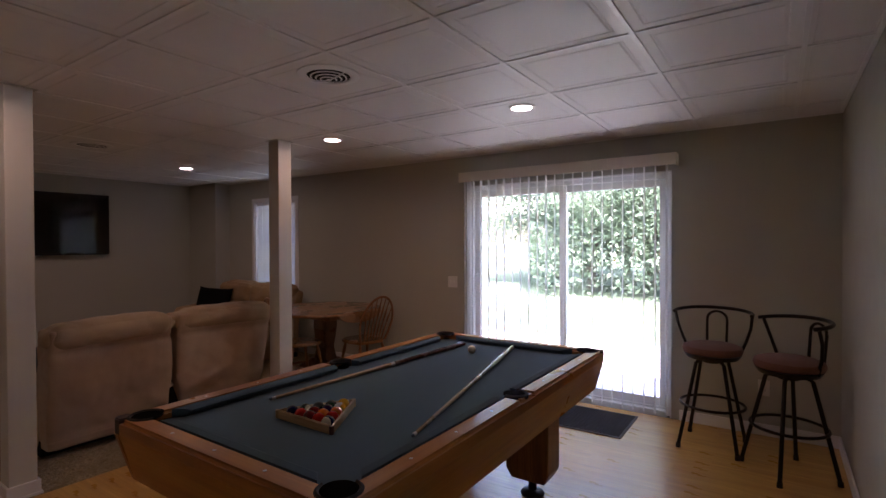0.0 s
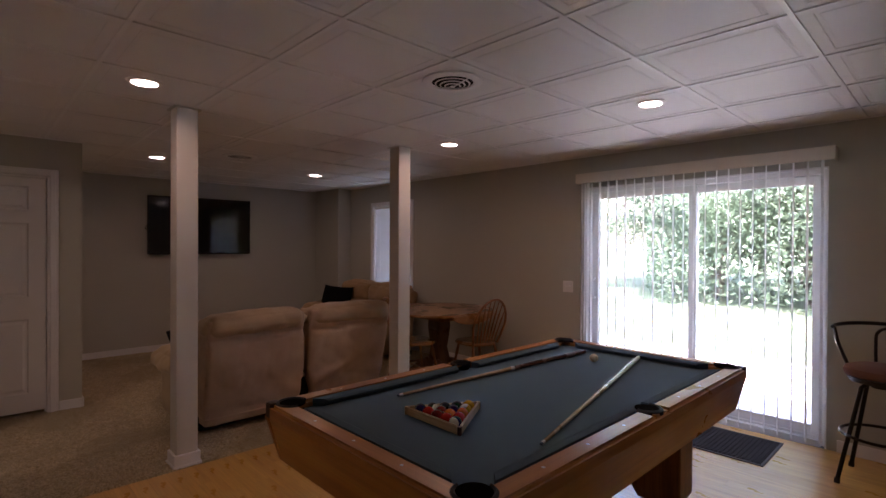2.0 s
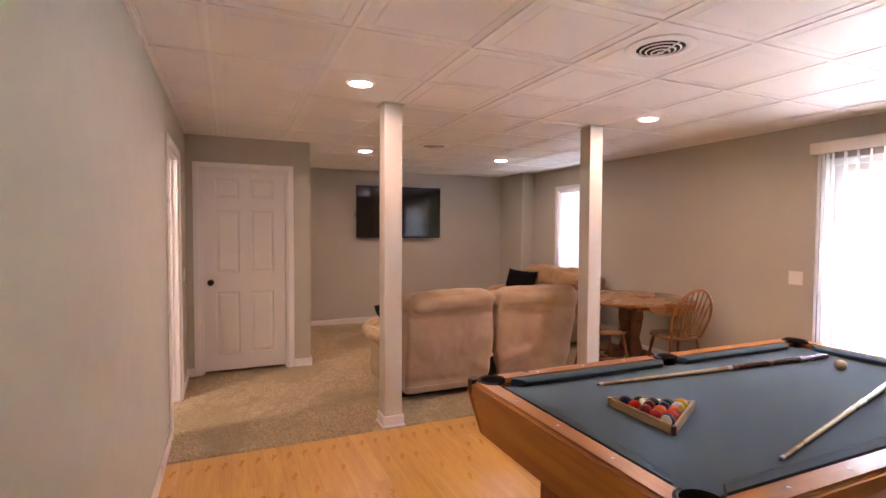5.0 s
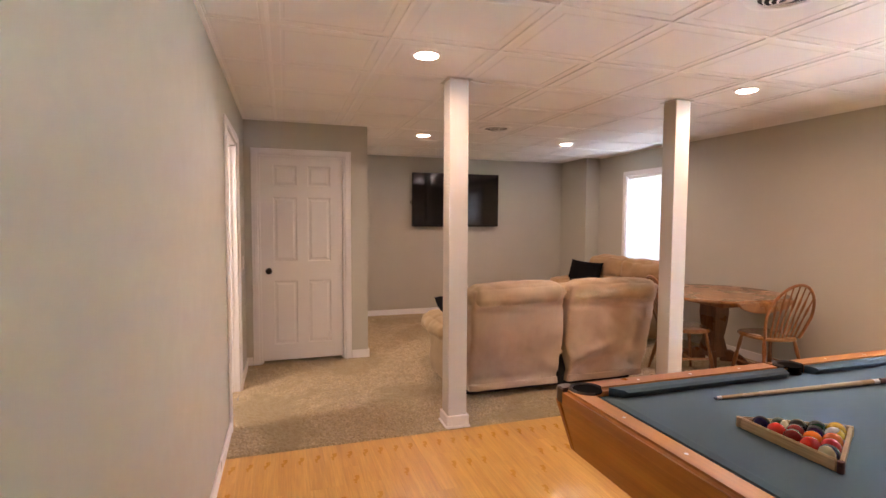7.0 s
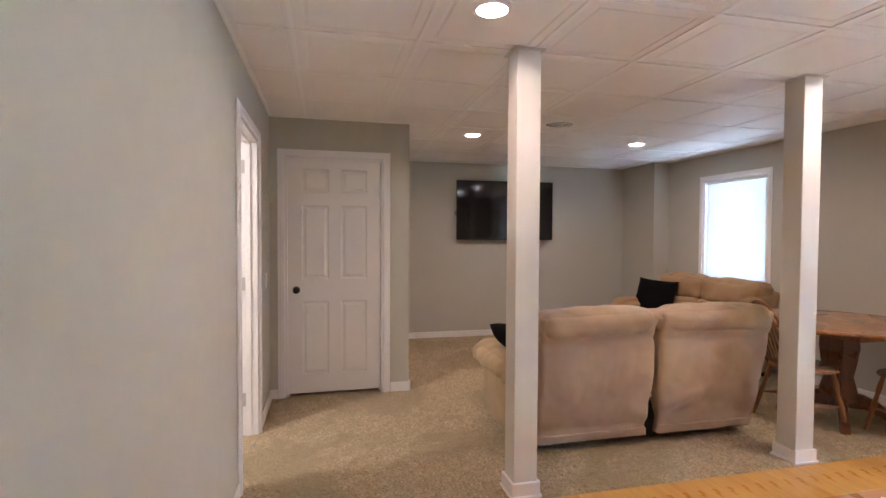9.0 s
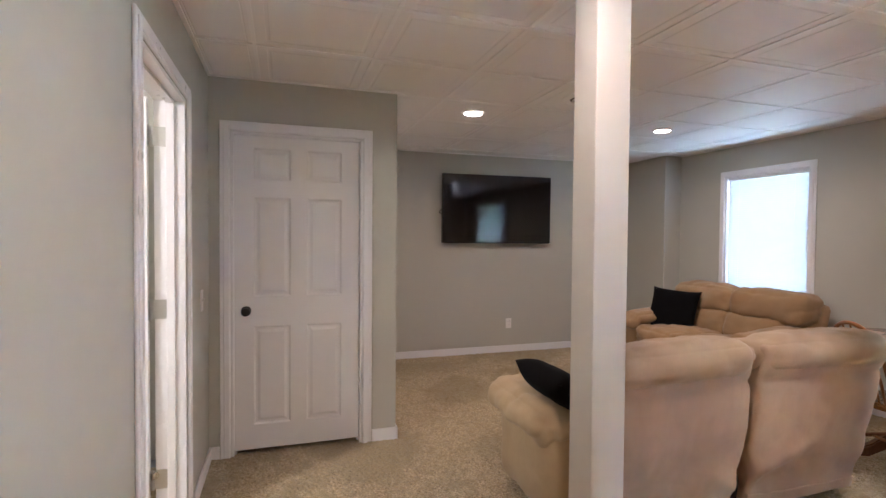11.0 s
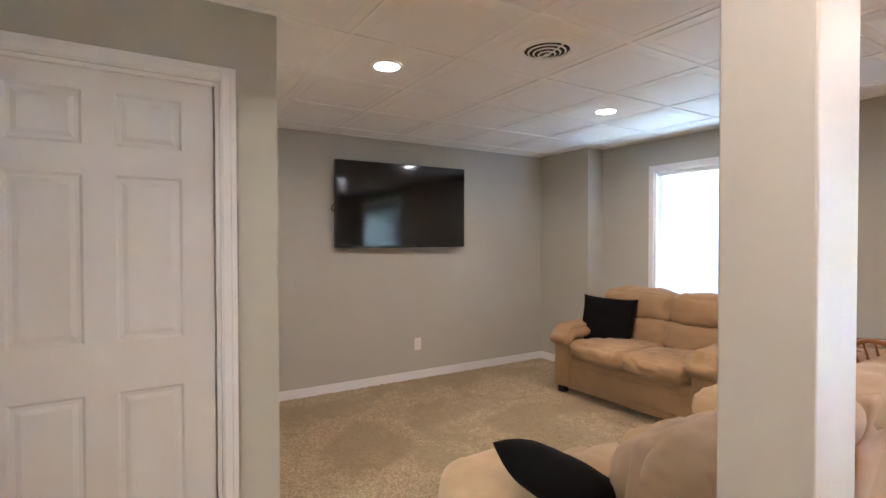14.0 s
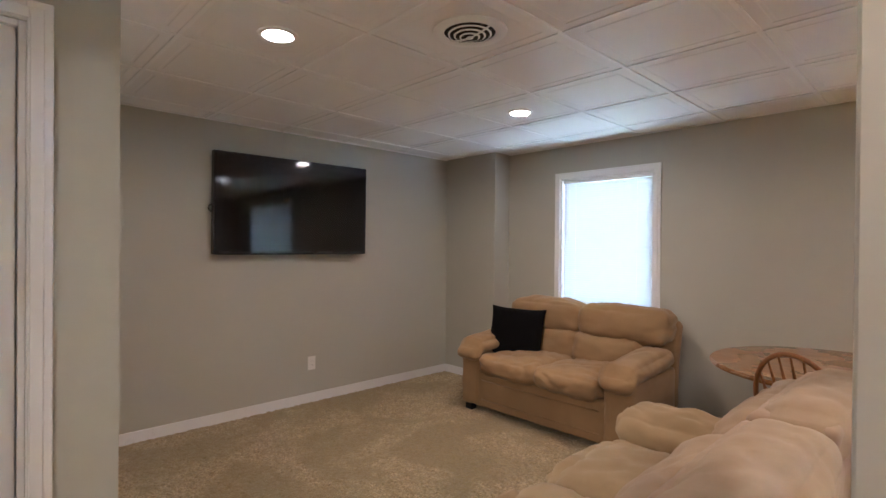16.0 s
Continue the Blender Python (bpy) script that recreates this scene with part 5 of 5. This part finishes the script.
# ---- bar stools ----
def bar_stool(m):
    """A swivel stool with a bowed metal back at local +y; it faces -y."""
    r = root("bar_stool", m)
    part("seat", SEATCLOTH, lambda bm: lathe(bm, [(0.150, 0.665), (0.188, 0.672), (0.196, 0.695), (0.188, 0.718), (0.15, 0.732), (0.07, 0.737), (0.01, 0.738)], 32), r, True)
    part("seat_pan", BRONZE, lambda bm: (lathe(bm, [(0.08, 0.628), (0.165, 0.634), (0.185, 0.664), (0.15, 0.667)], 28), lathe(bm, [(0.06, 0.60), (0.06, 0.632), (0.03, 0.634)], 16)), r, True)

    def frame_build(bm):
        for k in range(4):
            a = math.radians(45 + 90 * k)
            tube(bm, [(0.10 * math.cos(a), 0.10 * math.sin(a), 0.615), (0.125 * math.cos(a), 0.125 * math.sin(a), 0.60), (0.262 * math.cos(a), 0.262 * math.sin(a), 0.012)], 0.0125, 10)
        rr = 0.125 + (0.262 - 0.125) * (0.60 - 0.30) / 0.588
        tube(bm, [((rr + 0.012) * math.cos(2 * math.pi * i / 40), (rr + 0.012) * math.sin(2 * math.pi * i / 40), 0.30) for i in range(40)], 0.010, 8, True)
    part("leg_frame", BRONZE, frame_build, r, True)

    def caps(bm):
        for k in range(4):
            a = math.radians(45 + 90 * k)
            cyl(bm, (0.262 * math.cos(a), 0.262 * math.sin(a), 0.0), (0.259 * math.cos(a), 0.259 * math.sin(a), 0.03), 0.016, n=12)
    part("foot_cap", RUBBER, caps, r, True)

    def back(bm):
        R = 0.235
        bow = []
        for i in range(25):
            a = math.radians(-8 + 196 * i / 24)
            bow.append((R * 1.06 * math.cos(a), R * math.sin(a) * 0.85 + 0.0, 0.955 + 0.02 * math.sin(a)))
        tube(bm, bow, 0.0125, 10)
        for s in (-1, 1):
            tube(bm, [(s * R * 1.05, 0.0, 0.955), (s * R * 1.0, 0.03, 0.86), (s * 0.205, 0.05, 0.76), (s * 0.165, 0.06, 0.66)], 0.0105, 8)
        arch = [(0.062, 0.172, 0.655), (0.066, 0.183, 0.80)]
        for i in range(13):
            a = math.pi * i / 12
            arch.append((0.066 * math.cos(a), 0.19, 0.885 + 0.062 * math.sin(a)))
        arch += [(-0.066, 0.183, 0.80), (-0.062, 0.172, 0.655)]
        tube(bm, arch, 0.0095, 8)
    part("backrest", BRONZE, back, r, True)
    return tagged(r, "dark metal bar stool with a brown padded seat", "bar stool", "bar stools by the wall")


stool = bar_stool(pose(-0.225, 4.0, 0, 0, 0, -4))
copy_thing(stool, pose(0.225, 3.77, 0, 0, 0, -55))


# ---- door mat ----
def door_mat():
    r = root("door_mat", pose(-1.26, 4.02, 0.0))

    def field(bm):
        box(bm, -0.44, 0.44, -0.26, 0.26, 0.002, 0.011, 0.003)
        for i in range(30):
            x = -0.42 + 0.84 * i / 29
            box(bm, x - 0.009, x + 0.009, -0.25, 0.25, 0.009, 0.0145, 0.002)
    part("ribbed_field", RUBBER, field, r)
    part("border", plain("mat_border", (0.14, 0.13, 0.12), 0.8, 0, 0.2, 0.6), lambda bm: [box(bm, *b, 0.0, 0.008, 0.002) for b in ((-0.46, -0.4405, -0.28, 0.28), (0.4405, 0.46, -0.28, 0.28), (-0.4405, 0.4405, -0.28, -0.2605), (-0.4405, 0.4405, 0.2605, 0.28))], r)
    tagged(r, "dark ribbed door mat on the laminate", "door mat")


door_mat()


# ---- outdoors ----
GRASS = Net("lawn_grass")
g1, g2, g3 = GRASS.noise(0.25, 4), GRASS.noise(6, 5, 0.7), GRASS.noise(60, 3, 0.7)
gc = GRASS.ramp(g2, [(0.3, (0.09, 0.135, 0.075)), (0.7, (0.14, 0.185, 0.105))])
gc = GRASS.mix(GRASS.ramp(g1, [(0.35, (0.5,) * 3), (0.65, (0, 0, 0))]), gc, (0.12, 0.16, 0.09))
GRASS.bump(g3, 0.8, 0.03)
GRASS = GRASS.set(Base_Color=gc, Roughness=0.9)


def lawn(bm):
    xs = [-900, -300, -100] + [-40 + 2.0 * i for i in range(36)] + [100, 300, 900]
    ys = [YN + 0.2, 6] + [7 + 2.0 * i for i in range(20)] + [80, 200, 900]
    g = [[bm.verts.new((x, y, -0.12 + (0.012 * max(0, y - 6) if y < 60 else 0.6) + (0.05 * noise.noise(Vector((x * 0.2, y * 0.2, 0))) if 6 < y < 60 else 0))) for y in ys] for x in xs]
    for a, b in zip(g, g[1:]):
        for j in range(len(ys) - 1):
            bm.faces.new((a[j], b[j], b[j + 1], a[j + 1]))


tagged(part("ground", GRASS, lawn, None, "all"), "sunlit green lawn running to the trees", "lawn", kind="structure")
rest = part("ground_behind", GRASS, lambda bm: bmesh.ops.create_grid(bm, x_segments=2, y_segments=2, size=900, matrix=Matrix.Translation((0, 4.4 - 900, -0.3))))
tagged(rest, "green lawn round the house", "lawn", kind="structure")
# Guessed slab, kept pale so that it bounces sun up to the ceiling.
patio = part("patio", plain("bounce_slab_concrete", (0.45, 0.44, 0.42), 0.9, 0, 0.1, 0.6, 30), lambda bm: box(bm, -4.4, 1.6, YN + 0.2, YN + 3.4, -0.16, -0.07, 0.01))
tagged(patio, "guessed pale concrete slab that bounces sun in through the sliding door", "patio", kind="structure")


def leaf_material(name, a, b):
    k = Net(name)
    col = k.mix(k.noise(1.2, 3), a, b)
    k.set(Base_Color=col, Roughness=0.75)
    t = k.n.new("ShaderNodeBsdfTranslucent")
    k.l.new(k.mix(0.5, col, (0.24, 0.32, 0.24)), t.inputs[0])
    mx = k.n.new("ShaderNodeMixShader")
    mx.inputs[0].default_value = 0.5
    k.l.new(k.b.outputs[0], mx.inputs[1])
    k.l.new(t.outputs[0], mx.inputs[2])
    k.l.new(mx.outputs[0], k.n["Material Output"].inputs[0])
    return k.m


LEAF = [leaf_material("leaf_a", (0.12, 0.18, 0.115), (0.18, 0.24, 0.165)), leaf_material("leaf_b", (0.13, 0.19, 0.125), (0.19, 0.25, 0.17))]
BARK = plain("bark", (0.11, 0.085, 0.065), 0.95, 0, 0.35, 1.0, 10)


def tree(x, y, h, spread, seed, leaves=2600, size=0.16):
    rng = np.random.RandomState(seed)
    r = root("tree", pose(x, y, -0.1 + 0.012 * (y - 6)))
    tips = []

    def wood(bm):
        k = 9
        pts = [Vector((0.12 * math.sin(seed + i), 0.12 * math.cos(seed * 2 + i), h * 0.85 * i / k)) for i in range(k + 1)]
        pts[0] = Vector((0, 0, 0))
        tube(bm, pts, [0.016 * h * (1 - 0.85 * i / k) + 0.01 for i in range(k + 1)], 9)
        for b in range(15):
            f = 0.15 + 0.8 * (b + rng.rand() * 0.6) / 15
            base_p = pts[0].lerp(pts[-1], f)
            a = b * 2.4 + rng.rand()
            L = spread * (1.05 - 0.6 * f) * (0.7 + 0.5 * rng.rand())
            q = [base_p + Vector((math.cos(a) * L * t, math.sin(a) * L * t, 0.55 * L * t * (1 - 0.3 * t))) for t in (0, 0.33, 0.66, 1.0)]
            tube(bm, q, [0.03 * (1 - f * 0.5), 0.022, 0.014, 0.006], 6)
            tips.extend(q[1:] + [q[1].lerp(q[2], 0.5), q[2].lerp(q[3], 0.5)])
    part("trunk", BARK, wood, r, True)
    t = np.array([list(p) for p in tips])
    c = t[rng.randint(0, len(t), leaves)] + rng.normal(0, 0.16 * spread, (leaves, 3)) * np.array([1, 1, 0.7])
    d1 = rng.normal(0, 1, (leaves, 3))
    d1 /= np.linalg.norm(d1, axis=1)[:, None]
    d2 = np.cross(d1, rng.normal(0, 1, (leaves, 3)))
    d2 /= np.linalg.norm(d2, axis=1)[:, None]
    s = size * (0.6 + 0.8 * rng.rand(leaves))[:, None]
    up = np.cross(d1, d2) * s * 0.18
    co = np.stack([c - d1 * s, c + d2 * s * 0.45 + up, c + d1 * s, c - d2 * s * 0.45 + up], 1).reshape(-1, 3)
    i = np.arange(leaves) * 4
    f = np.concatenate([np.stack([i, i + 1, i + 2], 1), np.stack([i, i + 2, i + 3], 1)])
    me = bpy.data.meshes.new("foliage")
    me.from_pydata(co.tolist(), [], f.tolist())
    me.materials.append(LEAF[seed % 2])
    o = new("foliage", me)
    o.parent = r
    tagged(o, kind="stuff")
    return tagged(r, "leafy green deciduous tree at the lawn's edge", "tree", "trees beyond the lawn")


TREES = [(-2.4, 14.4, 6.8, 2.6), (-4.6, 15.0, 7.5, 2.6), (-6.4, 17.0, 8.0, 2.8), (-0.6, 14.5, 7.0, 2.5), (-3.4, 17.5, 9.0, 3.0), (-14.5, 17.5, 7.5, 2.6),
         (-6.6, 21.0, 9.0, 2.8), (-14.0, 21.5, 8.5, 3.0), (-5.4, 22.5, 10.0, 3.4), (-1.4, 20.0, 9.5, 3.2), (-18.0, 19.0, 8.0, 3.0), (1.5, 18.0, 8.0, 3.0)]
for ti, (tx, ty, th, sp) in enumerate(TREES):
    tree(tx, ty, th, sp, 11 + ti, 21000, 0.066)


def shrubs():
    rng = np.random.RandomState(77)
    n = 36000
    x = rng.uniform(-20, 4, n)
    y = 12.6 + 4.5 * rng.rand(n) + 0.12 * np.abs(x + 4)
    top = 2.3 + 0.6 * np.sin(x * 1.3) + 0.4 * np.sin(x * 3.1 + 1)
    z = rng.rand(n) ** 0.8 * top
    x = np.where((x / y < -0.44) & (x / y > -0.62), x - 4.5, x)
    c = np.stack([x, y, z], 1)
    d1 = rng.normal(0, 1, (n, 3))
    d1 /= np.linalg.norm(d1, axis=1)[:, None]
    d2 = np.cross(d1, rng.normal(0, 1, (n, 3)))
    d2 /= np.linalg.norm(d2, axis=1)[:, None]
    s = 0.075 * (0.6 + 0.8 * rng.rand(n))[:, None]
    co = np.stack([c - d1 * s, c + d2 * s * 0.45, c + d1 * s, c - d2 * s * 0.45], 1).reshape(-1, 3)
    i = np.arange(n) * 4
    f = np.concatenate([np.stack([i, i + 1, i + 2], 1), np.stack([i, i + 2, i + 3], 1)])
    me = bpy.data.meshes.new("undergrowth")
    me.from_pydata(co.tolist(), [], f.tolist())
    me.materials.append(LEAF[0])
    tagged(new("undergrowth", me), "dense green undergrowth below the trees", "shrubs", kind="stuff")


shrubs()


# ---- laminate planks ----
floor = part("floor", plain("floor_underlay", (0.12, 0.08, 0.05), 0.9), lambda bm: box(bm, -3.40, XE, YS, YN, -0.02, -0.0075))
tagged(floor, "honey oak laminate floor", "floor", kind="structure")
PW = 0.0952
plank_meshes = {}


def plank_mesh(length):
    key = round(length, 3)
    if key not in plank_meshes:
        bm = bmesh.new()
        box(bm, 0, length - 0.0003, 0, PW - 0.0003, -0.0074, 0.0)
        bmesh.ops.recalc_face_normals(bm, faces=bm.faces[:])
        es = [e for e in bm.edges if all(v.co.z > -0.001 for v in e.verts)]
        bmesh.ops.bevel(bm, geom=es, offset=0.00025, segments=1, affect="EDGES")
        me = bpy.data.meshes.new("plank")
        bm.to_mesh(me)
        bm.free()
        me.materials.append(LAMINATE)
        plank_meshes[key] = me
    return plank_meshes[key]


rng = random.Random(21)
rows_n = int((YN - YS) / PW) + 1
for ri in range(rows_n):
    y = YS + ri * PW
    if y + PW > YN + 0.003:
        break
    x = -3.397
    first = True
    while x < XE - 0.01:
        L = rng.choice((0.30, 0.5, 0.7)) if first else 0.9
        first = False
        L = min(L, XE - x)
        if XE - x - L < 0.1:
            L = XE - x
        p = new("plank", plank_mesh(L))
        p.parent = floor
        p.matrix_basis = Matrix.Translation((x, y, 0))
        x += L
